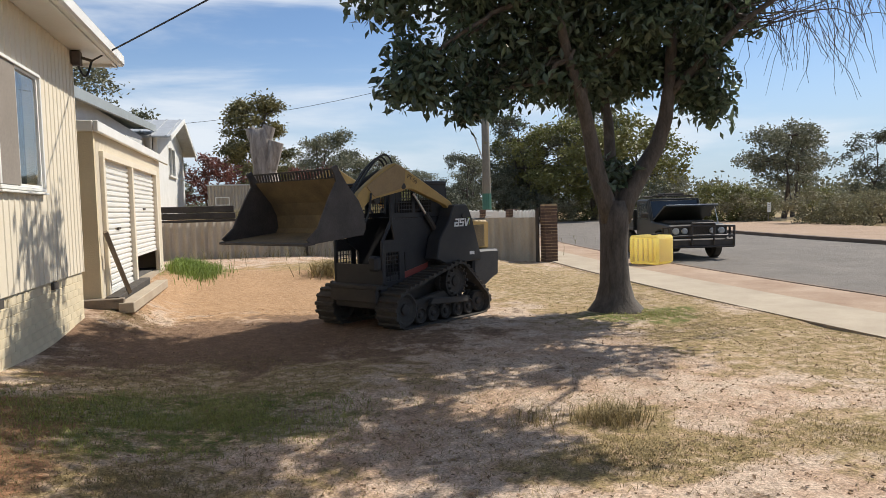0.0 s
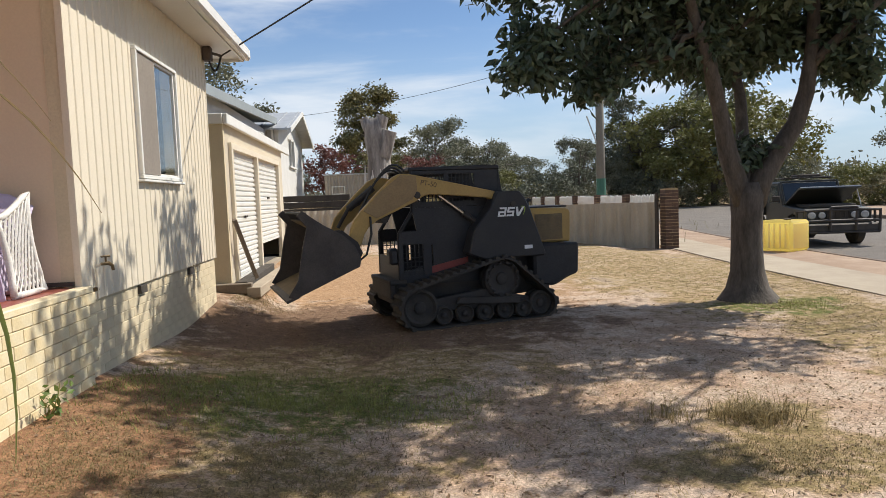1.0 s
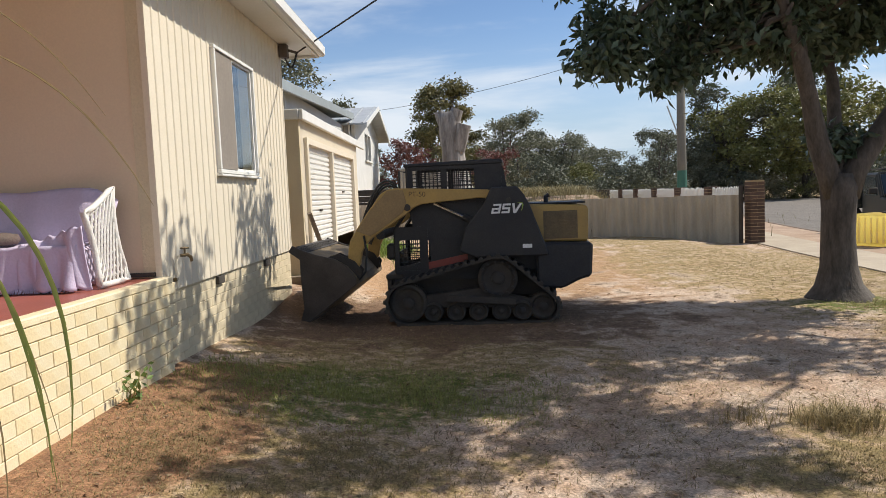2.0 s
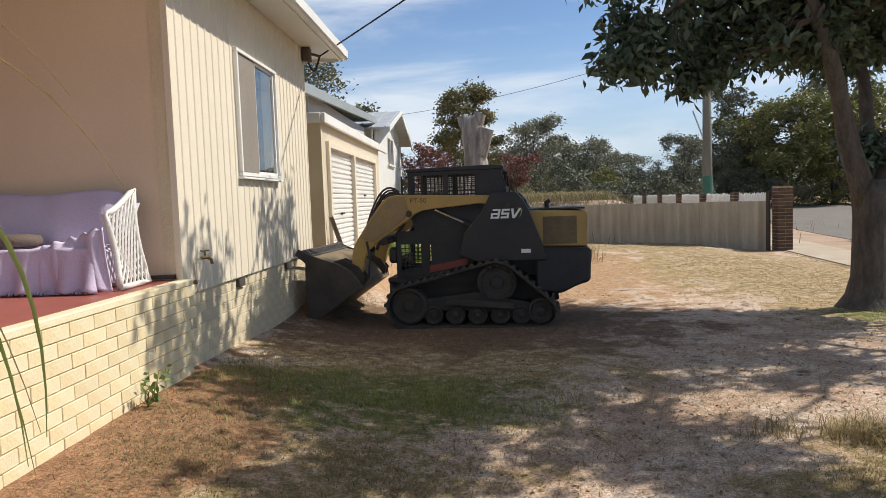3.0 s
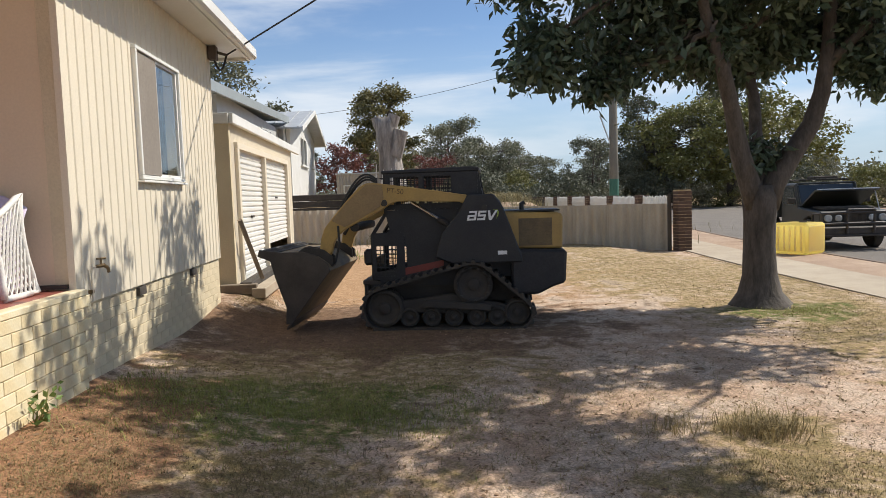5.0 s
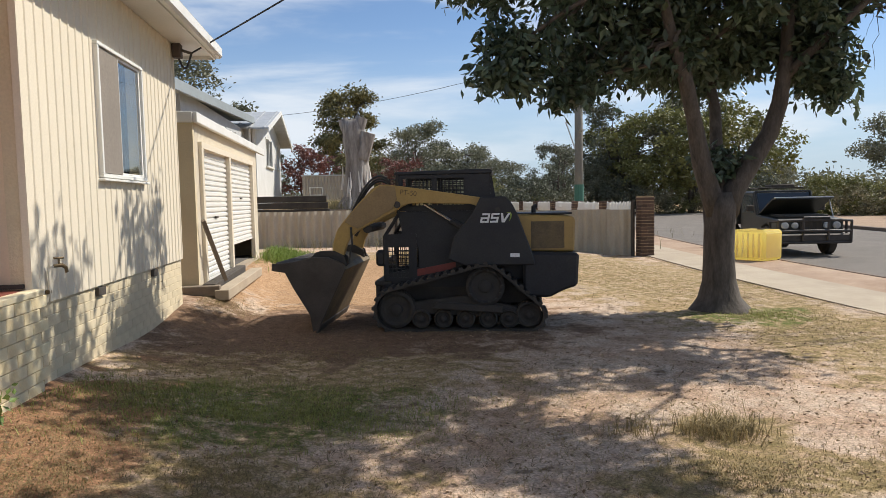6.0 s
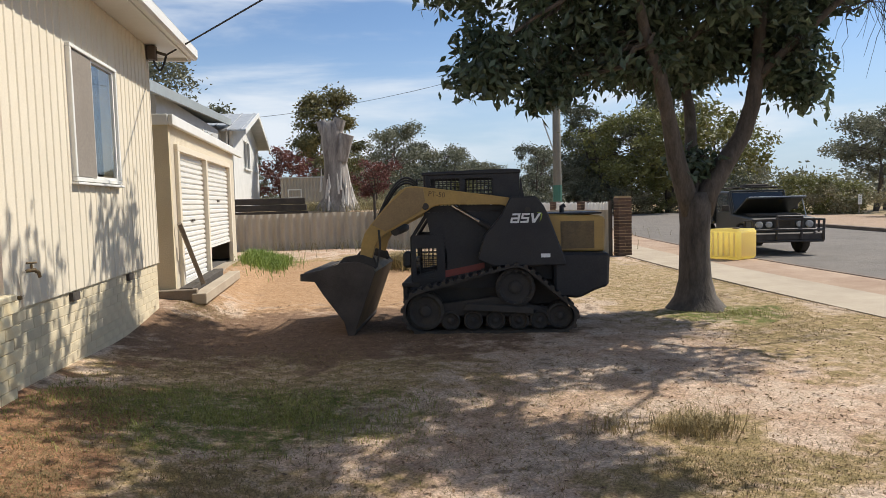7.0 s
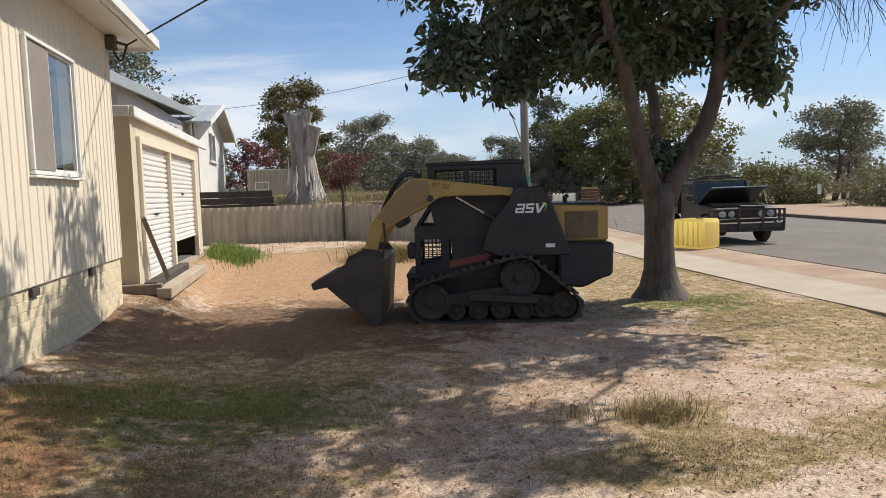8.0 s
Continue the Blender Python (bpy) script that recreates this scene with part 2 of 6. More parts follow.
TIMBER = mat("grey_timber", (0.27, 0.22, 0.16), (0.17, 0.135, 0.10), 3, 0.9, 0.4, stretch=(1, 0.2, 1))
SLEEPER = mat("dark_sleeper", (0.085, 0.07, 0.055), (0.05, 0.042, 0.035), 3, 0.9, 0.4)
TANK_Y = mat("yellow_plastic", (0.98, 0.89, 0.46), (0.97, 0.84, 0.36), 2, 0.4, 0, trans=0.8)
# the same yellow plastic, paled in colour as if the sun struck it
TANK_SUNLIT = mat("sunlit_pale_plastic", (0.97, 0.92, 0.76), (0.96, 0.88, 0.66), 2, 0.4, 0, trans=0.8)
OLIVE = mat("dull_olive_paint", (0.032, 0.033, 0.026), (0.022, 0.023, 0.02), 3, 0.5, 0.05)
BRICK_DARK = mat("brown_brick", (0.13, 0.075, 0.05), (0.085, 0.055, 0.042), 4, 0.85, 0.3, rnd=0.25)
GLASS = glass_material("window_glass", (0.92, 0.95, 0.96))
BLIND = mat("grey_blind", (0.26, 0.225, 0.19), (0.22, 0.19, 0.16), 2, 0.9)
# interior surfaces, coloured dark in place of indoor shade
ROOM = mat("room_coloured_dim", (0.12, 0.11, 0.10), (0.10, 0.09, 0.08), 2, 0.9)
POLE = mat("grey_pole", (0.22, 0.20, 0.16), (0.15, 0.14, 0.115), 2, 0.9, 0.4, stretch=(1, 1, 0.15))
GREEN_PAINT = mat("green_paint", (0.05, 0.16, 0.11), (0.04, 0.13, 0.09), 2, 0.6)
CABLE = mat("black_cable", (0.02, 0.02, 0.02), (0.03, 0.03, 0.03), 4, 0.6)
STRAW_FIELD = mat("straw_field", (0.50, 0.33, 0.14), (0.42, 0.27, 0.11), 0.2, 0.95)


# building blocks ---------------------------------------------------------------
def part(name, bm, material, parent=None, label="", smooth=False):
    me = bpy.data.meshes.new(name)
    bm.normal_update()
    bm.to_mesh(me)
    bm.free()
    me.materials.append(material)
    if smooth:
        me.shade_smooth()
    ob = new(name, me)
    ob.parent = parent
    return tagged(ob, label)


def thing(name, label, category, m=None, group="", kind=""):
    ob = new(name)
    if m is not None:
        ob.matrix_basis = m
    return tagged(ob, label, category, group, kind)


def box(bm, x, y, z, sx, sy, sz, m=None, bevel=0.0):
    """A box by its centre and sizes, turned by m, its edges cut by bevel."""
    b2 = bmesh.new()
    bmesh.ops.create_cube(b2, size=1.0)
    bmesh.ops.scale(b2, vec=(sx, sy, sz), verts=b2.verts)
    if bevel:
        bmesh.ops.bevel(b2, geom=b2.edges[:], offset=bevel, segments=1, affect="EDGES")
    t = Matrix.Translation((x, y, z))
    t = t if m is None else m @ t
    return merge(bm, b2, t)


def merge(bm, other, t=None):
    other.verts.ensure_lookup_table()
    made = [bm.verts.new(t @ v.co if t is not None else v.co) for v in other.verts]
    other.verts.index_update()
    for f in other.faces:
        try:
            bm.faces.new([made[v.index] for v in f.verts])
        except ValueError:
            pass
    other.free()
    return bm


def prism(bm, outline, lo, hi, axis="y", bevel=0.0):
    """An outline in the plane across axis, drawn out from lo to hi."""
    def at(a, b, c):
        return {"y": (a, c, b), "x": (c, a, b), "z": (a, b, c)}[axis]
    b2 = bmesh.new()
    low, top = [b2.verts.new(at(a, b, lo)) for a, b in outline], [b2.verts.new(at(a, b, hi)) for a, b in outline]
    b2.faces.new(low[::-1])
    b2.faces.new(top)
    k = len(outline)
    for i in range(k):
        b2.faces.new((low[i], low[(i + 1) % k], top[(i + 1) % k], top[i]))
    bmesh.ops.recalc_face_normals(b2, faces=b2.faces)
    if bevel:
        bmesh.ops.bevel(b2, geom=b2.edges[:], offset=bevel, segments=1, affect="EDGES", clamp_overlap=True)
    return merge(bm, b2)


def tube(bm, points, radii, sides=8, cap=True):
    """A tube along points, with one radius or one for each point."""
    points = [Vector(p) for p in points]
    if isinstance(radii, (int, float)):
        radii = [radii] * len(points)
    rings, up = [], Vector((0.123, 0.456, 0.88)).normalized()
    for i, p in enumerate(points):
        d = (points[min(i + 1, len(points) - 1)] - points[max(i - 1, 0)]).normalized()
        a = d.cross(up)
        a = d.cross(Vector((1, 0, 0))) if a.length < 0.05 else a
        a.normalize()
        b = d.cross(a)
        rings.append([bm.verts.new(p + (a * math.cos(q) + b * math.sin(q)) * radii[i]) for q in (6.28319 * k / sides for k in range(sides))])
    for r0, r1 in zip(rings, rings[1:]):
        for k in range(sides):
            bm.faces.new((r0[k], r0[(k + 1) % sides], r1[(k + 1) % sides], r1[k]))
    if cap:
        bm.faces.new(rings[0][::-1])
        bm.faces.new(rings[-1])
    return bm


def disc_profile(bm, rings, m, sides=20):
    """A turned body about the local y axis: rings of (radius, y)."""
    made = []
    for r, y in rings:
        made.append([bm.verts.new(m @ Vector((r * math.cos(6.28319 * k / sides), y, r * math.sin(6.28319 * k / sides)))) for k in range(sides)])
    for a, b in zip(made, made[1:]):
        for k in range(sides):
            bm.faces.new((a[k], a[(k + 1) % sides], b[(k + 1) % sides], b[k]))
    bm.faces.new(made[0][::-1])
    bm.faces.new(made[-1])
    return bm


def corrugated(bm, length, z0, z1, pitch, depth, thick=0.006, per=4, shape="sine"):
    """A ribbed sheet in the x-z plane, from x = 0, its ribs upright."""
    xs = []
    if shape == "sine":
        k = int(length / pitch * per * 2)
        xs = [(length * i / k, depth / 2 * math.sin(6.28319 * length * i / k / pitch)) for i in range(k + 1)]
    else:
        x = 0.0
        while x < length - 0.001:
            for dx, d in ((0, 0), (pitch - 0.038, 0), (pitch - 0.03, depth), (pitch - 0.008, depth)):
                if x + dx <= length:
                    xs.append((x + dx, d))
            x += pitch
        xs.append((length, 0))
    for off, flip in ((0.0, False), (-thick, True)):
        lo = [bm.verts.new((x, y + off, z0)) for x, y in xs]
        hi = [bm.verts.new((x, y + off, z1)) for x, y in xs]
        for i in range(len(xs) - 1):
            q = (lo[i], lo[i + 1], hi[i + 1], hi[i])
            bm.faces.new(q[::-1] if flip else q)
    return bm


def letters(name, text, size, depth, material, parent, m, label=""):
    """Raised lettering in the built-in font."""
    cu = bpy.data.curves.new(name, "FONT")
    cu.body, cu.size, cu.extrude, cu.align_x = text, size, depth, "CENTER"
    tmp = bpy.data.objects.new(name, cu)
    scene.collection.objects.link(tmp)
    me = bpy.data.meshes.new_from_object(tmp.evaluated_get(bpy.context.evaluated_depsgraph_get()))
    bpy.data.objects.remove(tmp)
    me.materials.clear()
    me.materials.append(material)
    ob = new(name, me)
    ob.parent, ob.matrix_basis = parent, m
    return tagged(ob, label)


def smooth01(a):
    a = min(1.0, max(0.0, a))
    return a * a * (3 - 2 * a)


def gz(x, y):
    """The height of the ground."""
    wall = smooth01((x + 3.0) / 2.2 + max(0.0, y - 5) / 8)
    z = 0.04 - 0.29 * wall
    z += 0.25 * smooth01((y - 8.2) / 3.0) * smooth01((-2.0 - x) / 0.9) * (1 - smooth01((y - 16) / 8))
    z += 0.13 * smooth01((y - 12) / 7) * smooth01((6.3 - x) / 1.5)
    rise = smooth01((y - 23.9) / 2.2) * smooth01((6.2 - x) / 2.0)
    z += 1.2 * rise
    z += 0.6 * smooth01((y - 60) / 40) * (1 - rise)
    if -3 < x < 6 and y < 23:
        z += 0.028 * (noise.noise((x * 0.8, y * 0.8, 0)) + 0.5 * noise.noise((x * 2.7, y * 2.7, 3)))
    return z


# ground, road and paths ----------------------------------------------------------
def grid_sheet(name, xs, ys, height, material, label):
    bm = bmesh.new()
    rows = [[bm.verts.new((x, y, height(x, y))) for x in xs] for y in ys]
    for a, b in zip(rows, rows[1:]):
        for i in range(len(xs) - 1):
            bm.faces.new((a[i], a[i + 1], b[i + 1], b[i]))
    return tagged(part(name, bm, material, None, label, smooth=True), category="ground", kind="structure")


def spaced(lo, a, b, hi, fine, wide):
    """Values from lo to hi, close together between a and b and wider outside."""
    out, v, s = [], a, wide
    while v > lo:
        v -= s
        s *= 1.5
        out.append(max(v, lo))
    out = out[::-1] + [a + (b - a) * i / round((b - a) / fine) for i in range(round((b - a) / fine) + 1)]
    v, s = b, wide
    while v < hi:
        v += s
        s *= 1.4
        out.append(min(v, hi))
    return out


SOIL = ground_material()
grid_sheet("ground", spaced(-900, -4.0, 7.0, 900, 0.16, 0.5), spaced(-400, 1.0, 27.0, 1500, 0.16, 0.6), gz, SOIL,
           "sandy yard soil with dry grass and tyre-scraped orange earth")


def path_x(y, off):
    """The footpath's side line, which bends a little: off metres beyond its inner edge."""
    d = max(0.0, y - 4)
    return 5.75 + 0.012 * d + 0.0045 * min(d, 32.0) ** 2 + 0.288 * max(0.0, d - 32.0) + off


def ribbon(name, y0, y1, a, b, z, thick, material, label, category, step=0.5):
    bm = bmesh.new()
    n = round((y1 - y0) / step)
    prev = None
    for i in range(n + 1):
        y = y0 + (y1 - y0) * i / n
        cur = [bm.verts.new(v) for v in ((path_x(y, a), y, z - thick), (path_x(y, a), y, z), (path_x(y, b), y, z), (path_x(y, b), y, z - thick))]
        if prev:
            for k in range(3):
                bm.faces.new((prev[k], prev[k + 1], cur[k + 1], cur[k]))
        prev = cur
    return tagged(part(name, bm, material, None, label), category=category, kind="structure")


G = -0.25
ribbon("pavement", -30, 56, 0.0, 1.3, G + 0.02, 0.12, CONCRETE, "pale concrete footpath beside the dry verge", "footpath")
ribbon("verge", -30, 57, 1.3, 2.7, G + 0.006, 0.1, RED_DIRT, "bare reddish dirt verge between path and road", "verge")
ribbon("road", -40, 58, 2.7, 11.6, G - 0.06 + 0.07, 0.1, ASPHALT, "worn grey bitumen road", "road", 1.0)
ribbon("kerb", 5, 57, 2.60, 2.72, G + 0.018, 0.2, mat("kerb_stone", (0.20, 0.145, 0.105), (0.12, 0.09, 0.07), 3, 0.9, 0.3), "low dark stained road kerb", "kerb", 1.0)
ribbon("kerb_far", -30, 58, 11.6, 11.95, G + 0.14, 0.3, mat("kerb_stone", (0.16, 0.11, 0.085)), "dark stained concrete kerb across the road", "kerb", 1.0)
ribbon("verge_far", -30, 58, 11.95, 19.5, G + 0.11, 0.2, mat("pink_verge", (0.36, 0.25, 0.175), (0.29, 0.20, 0.125), 0.7, 0.95, 0.4, spread=0.2), "bare pinkish dirt verge across the road", "verge", 1.0)


# house --------------------------------------------------------------------------
def build_house():
    wx, y0, y1 = -3.0, 6.06, 10.28         # clad wall
    # clad wall with its window opening
    wall = tagged(new("wall_east"), "cream ribbed metal-clad house wall, sunlit under wide eaves", "wall", kind="structure")
    op = (7.464, 8.77, 1.59, 2.815)
    turn = Matrix(((0, 1, 0, wx), (1, 0, 0, 0), (0, 0, 1, 0), (0, 0, 0, 1)))
    pieces = ((y0, op[0], 0.62, 3.39), (op[1], y1, 0.62, 3.39), (op[0], op[1], 0.62, op[2]), (op[0], op[1], op[3], 3.39))
    for a, b, lo, hi in pieces:
        bm = bmesh.new()
        corrugated(bm, b - a, lo, hi, 0.15, 0.009, shape="rib")
        bmesh.ops.transform(bm, matrix=turn @ Matrix.Translation((a, 0, 0)), verts=bm.verts)
        bmesh.ops.recalc_face_normals(bm, faces=bm.faces)
        part("cladding_sheet", bm, CREAM, wall)
    bm = bmesh.new()
    for a, b, lo, hi in pieces:
        box(bm, wx - 0.08, (a + b) / 2, (lo + hi) / 2, 0.13, b - a, hi - lo)
    part("wall_core", bm, CREAM_PLAIN, wall)
    bm = bmesh.new()
    box(bm, wx - 0.02, y0 - 0.002, 2.0, 0.05, 0.02, 2.76)
    part("corner_flashing", bm, CREAM, wall)
    # footing
    bm = bmesh.new()
    box(bm, wx - 0.115, (y0 + y1) / 2, 0.11, 0.18, y1 - y0, 1.02)
    foot = tagged(part("wall_footing", bm, CREAM_PLAIN, None, "painted cream masonry footing stained near the soil"), category="footing", kind="structure")
    for y, z in ((7.37, 0.565), (9.03, 0.565)):
        bm = bmesh.new()
        box(bm, wx - 0.012, y, z, 0.04, 0.17, 0.075)
        part("air_vent", bm, SLEEPER, foot, "dark vent grille")
    global FOOTING
    FOOTING = foot
    # recessed porch wall
    bm = bmesh.new()
    box(bm, -6.55, y0 + 0.06, 2.04, 7.0, 0.1, 2.74)
    back = tagged(part("wall_porch", bm, PEACH, None, "plain peach panelled wall at the back of the shaded porch"), category="wall", kind="structure")
    bm = bmesh.new()
    box(bm, -3.75, y0 - 0.02, 0.77, 1.4, 0.03, 0.03)
    part("skirting", bm, SLEEPER, back)
    # other sides that close the house
    bm = bmesh.new()
    box(bm, -6.6, y1 - 0.05, 1.9, 7.0, 0.1, 2.9)
    tagged(part("wall_north", bm, CREAM_PLAIN, None, "cream end wall of the house"), category="wall", kind="structure")
    bm = bmesh.new()
    box(bm, -10.1, 4.5, 1.5, 0.1, 12.2, 3.6)
    tagged(part("wall_west", bm, CREAM_PLAIN, None, "cream rear wall of the house"), category="wall", kind="structure")
    # room behind the window; its dark grey stands in for indoor dimness
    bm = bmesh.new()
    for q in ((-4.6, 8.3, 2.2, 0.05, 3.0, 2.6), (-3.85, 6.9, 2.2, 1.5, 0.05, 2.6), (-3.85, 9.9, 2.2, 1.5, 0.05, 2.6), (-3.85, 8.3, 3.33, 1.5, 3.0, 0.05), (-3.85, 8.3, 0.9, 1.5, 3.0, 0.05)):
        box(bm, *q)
    tagged(part("room_wall", bm, ROOM, None, "plain room behind the window, coloured dark to look dim"), category="wall", kind="structure")
    # eaves, soffit, fascia, roof
    bm = bmesh.new()
    box(bm, -2.835, 5.3, 3.40, 0.45, 11.4, 0.012)
    box(bm, -6.46, 10.65, 3.40, 6.7, 0.72, 0.012)
    tagged(part("soffit", bm, WHITE, None, "white flat eaves lining under the roof edge"), category="soffit", kind="structure")
    bm = bmesh.new()
    prism(bm, ((-2.61, 3.35), (-2.635, 3.35), (-2.635, 3.53), (-2.61, 3.53)), -0.4, 11.02)
    box(bm, -6.41, 11.008, 3.44, 7.6, 0.024, 0.18)
    # gutter with a rolled front
    prism(bm, ((-2.605, 3.37), (-2.55, 3.37), (-2.525, 3.40), (-2.525, 3.51), (-2.54, 3.51), (-2.54, 3.41), (-2.56, 3.385), (-2.605, 3.385)), -0.4, 11.05)
    tagged(part("fascia", bm, WHITE, None, "white roof fascia with a folded metal gutter"), category="fascia", kind="structure")
    bm = bmesh.new()
    prism(bm, ((-2.55, 3.55), (-6.4, 4.7), (-10.5, 3.55), (-10.5, 3.53), (-6.4, 4.64), (-2.55, 3.53)), -0.45, 11.07)
    roof = tagged(part("roof", bm, ZINC, None, "pale sheet-metal house roof"), category="roof", kind="structure")
    bm = bmesh.new()
    box(bm, -6.2, 2.8, 3.385, 6.2, 6.4, 0.03)
    tagged(part("ceiling", bm, WHITE, None, "white porch ceiling"), category="ceiling", kind="structure")
    # window
    win = tagged(new("window_1"), "white aluminium sliding window with a grey fly screen", "window", kind="structure")
    ya, yb, za, zb = op
    for y, z, sy, sz in (((ya + yb) / 2, za + 0.018, yb - ya, 0.036), ((ya + yb) / 2, zb - 0.018, yb - ya, 0.036), (ya + 0.018, (za + zb) / 2, 0.036, zb - za - 0.074), (yb - 0.018, (za + zb) / 2, 0.036, zb - za - 0.074)):
        bm = bmesh.new()
        box(bm, wx + 0.0, y, z, 0.085, sy, sz, bevel=0.004)
        part("window_frame", bm, WHITE, win)
    mid = ya + 0.60
    for a, b, xx in ((ya + 0.045, mid + 0.03, wx - 0.03), (mid - 0.03, yb - 0.045, wx + 0.005)):
        bm = bmesh.new()
        for y in (a + 0.02, b - 0.02):
            box(bm, xx, y, (za + zb) / 2, 0.025, 0.032, zb - za - 0.075)
        for z in (za + 0.05, zb - 0.05):
            box(bm, xx, (a + b) / 2, z, 0.024, b - a - 0.07, 0.026)
        sash = part("sash", bm, WHITE, win)
        bm = bmesh.new()
        box(bm, xx, (a + b) / 2, (za + zb) / 2, 0.006, b - a - 0.08, zb - za - 0.16)
        pane = part("pane", bm, GLASS, win)
        pane.visible_shadow = False
    bm = bmesh.new()
    box(bm, wx + 0.022, (ya + mid) / 2, (za + zb) / 2, 0.006, mid - ya - 0.05, zb - za - 0.09)
    part("fly_screen", bm, BLIND, win, "dusty grey fly screen")
    bm = bmesh.new()
    box(bm, wx + 0.025, (ya + yb) / 2, za - 0.02, 0.07, yb - ya + 0.04, 0.022, bevel=0.004)
    part("window_sill", bm, WHITE, win)


build_house()


def build_porch():
    """Brick porch plinth with its red painted floor; the bricks come last in the file."""
    bm = bmesh.new()
    box(bm, -6.5, 2.95, 0.715, 7.06, 6.26, 0.055, bevel=0.01)
    tagged(part("porch_floor", bm, RED_FLOOR, None, "red painted concrete porch floor"), category="floor", kind="structure")
    bm = bmesh.new()
    box(bm, -3.02, 2.95, 0.35, 0.10, 6.28, 0.67)
    core = tagged(part("porch_wall", bm, MORTAR, None, "cream painted brick porch plinth with worn stained joints"), category="wall", kind="structure")
    cap = bmesh.new()
    box(cap, -2.985, 2.95, 0.722, 0.10, 6.28, 0.05, bevel=0.008)
    part("coping", cap, BRICK, core)
    return core


PORCH = build_porch()


# garage -----------------------------------------------------------------------
def build_garage():
    gx, y0, y1, zb, zt = -3.0, 11.1, 17.2, 0.14, 2.53
    g = thing("garage", "cream sheet-metal double garage with two white roller doors", "garage")
    turn = Matrix(((0, 1, 0, gx), (1, 0, 0, 0), (0, 0, 1, 0), (0, 0, 0, 1)))

    def sheet(a, b, lo, hi):
        bm = bmesh.new()
        corrugated(bm, b - a, lo, hi, 0.09, 0.022, per=3)
        bmesh.ops.transform(bm, matrix=turn @ Matrix.Translation((a, 0, 0)), verts=bm.verts)
        bmesh.ops.recalc_face_normals(bm, faces=bm.faces)
        part("cladding", bm, CREAM, g)
    sheet(y0, 11.45, zb, zt)
    sheet(11.45, y1, 2.22, zt)
    sheet(16.42, y1, zb, 2.22)
    bm = bmesh.new()
    box(bm, -5.0, y0, 1.33, 4.0, 0.06, 2.38)
    box(bm, gx - 0.01, y0 + 0.01, 1.33, 0.06, 0.1, 2.38)
    box(bm, -5.0, y1 + 0.03, 1.33, 4.0, 0.06, 2.38)
    box(bm, -7.0, 14.15, 1.33, 0.06, 6.0, 2.38)
    part("side_wall", bm, CREAM_PLAIN, g)
    for y in (11.47, 13.66, 16.36):
        bm = bmesh.new()
        box(bm, gx + 0.02, y, 1.15, 0.09, 0.12, 2.02, bevel=0.006)
        part("door_post", bm, CREAM, g)
    bm = bmesh.new()
    box(bm, gx + 0.02, 13.915, 2.205, 0.088, 5.01, 0.09)
    part("door_head", bm, CREAM, g)
    for a, b, lo in ((11.53, 13.60, 0.19), (13.72, 16.30, 0.62)):
        bm = bmesh.new()
        pts, z, k = [], lo, 0
        while z < 2.16:
            pts += [(gx - 0.03, z), (gx - 0.005, z + 0.012), (gx - 0.005, z + 0.055), (gx - 0.03, z + 0.067)]
            z += 0.085
        pts.append((gx - 0.03, 2.25))
        prism(bm, pts + [(gx - 0.05, 2.25), (gx - 0.05, lo)], a, b)
        door = part("roller_door", bm, WHITE, g, "white ribbed roller door" if lo < 0.2 else "white ribbed roller door left a little open")
        bm = bmesh.new()
        box(bm, gx + 0.005, (a + b) / 2, 1.12 + (0.32 if lo > 0.3 else 0), 0.03, 0.16, 0.035)
        part("door_handle", bm, SLEEPER, door)
        bm = bmesh.new()
        box(bm, gx - 0.02, (a + b) / 2, lo - 0.02, 0.05, b - a, 0.045)
        part("bottom_rail", bm, WHITE, door)
    bm = bmesh.new()
    box(bm, -5.0, 14.55, 2.58, 4.1, 6.9, 0.05)
    part("roof", bm, ZINC, g, "flat sheet-metal roof")
    bm = bmesh.new()
    box(bm, -2.93, 14.54, 2.56, 0.06, 7.04, 0.15, bevel=0.008)
    box(bm, -5.0, 11.03, 2.56, 4.07, 0.06, 0.15, bevel=0.008)
    part("roof_edge", bm, WHITE, g, "thick cream roof edging")
    bm = bmesh.new()
    box(bm, -5.0, 14.16, 0.0, 4.1, 6.2, 0.28)
    part("slab", bm, CONCRETE, g)
    # garage inside, in the same darkened colour to look unlit
    bm = bmesh.new()
    box(bm, -4.2, 14.15, 0.152, 2.2, 5.6, 0.02)
    box(bm, -5.3, 14.15, 1.3, 0.05, 5.6, 2.2)
    part("inner_floor", bm, ROOM, g)


build_garage()


def loose_timber():
    for i, (x, y, z, sx, sy, rz) in enumerate(((-2.64, 12.6, 0.04, 0.2, 3.4, 0), (-2.86, 12.5, 0.12, 0.18, 3.0, 1.0), (-3.05, 10.98, 0.10, 0.75, 0.16, 4))):
        ob = thing("timber_beam", "weathered grey timber beam lying beside the garage slab", "timber", pose(x, y, z, 0, 0, rz), "beams by the garage")
        bm = bmesh.new()
        box(bm, 0, 0, 0, sx, sy, 0.15, bevel=0.01)
        part("beam", bm, (CONCRETE, SLEEPER, TIMBER)[i], ob)
    ob = thing("leaning_plank", "weathered brown plank leaning against the garage", "plank")
    bm = bmesh.new()
    tube(bm, ((-2.74, 11.75, 0.17), (-2.91, 11.16, 1.10)), 0.04, 4)
    part("plank", bm, TIMBER, ob)


loose_timber()


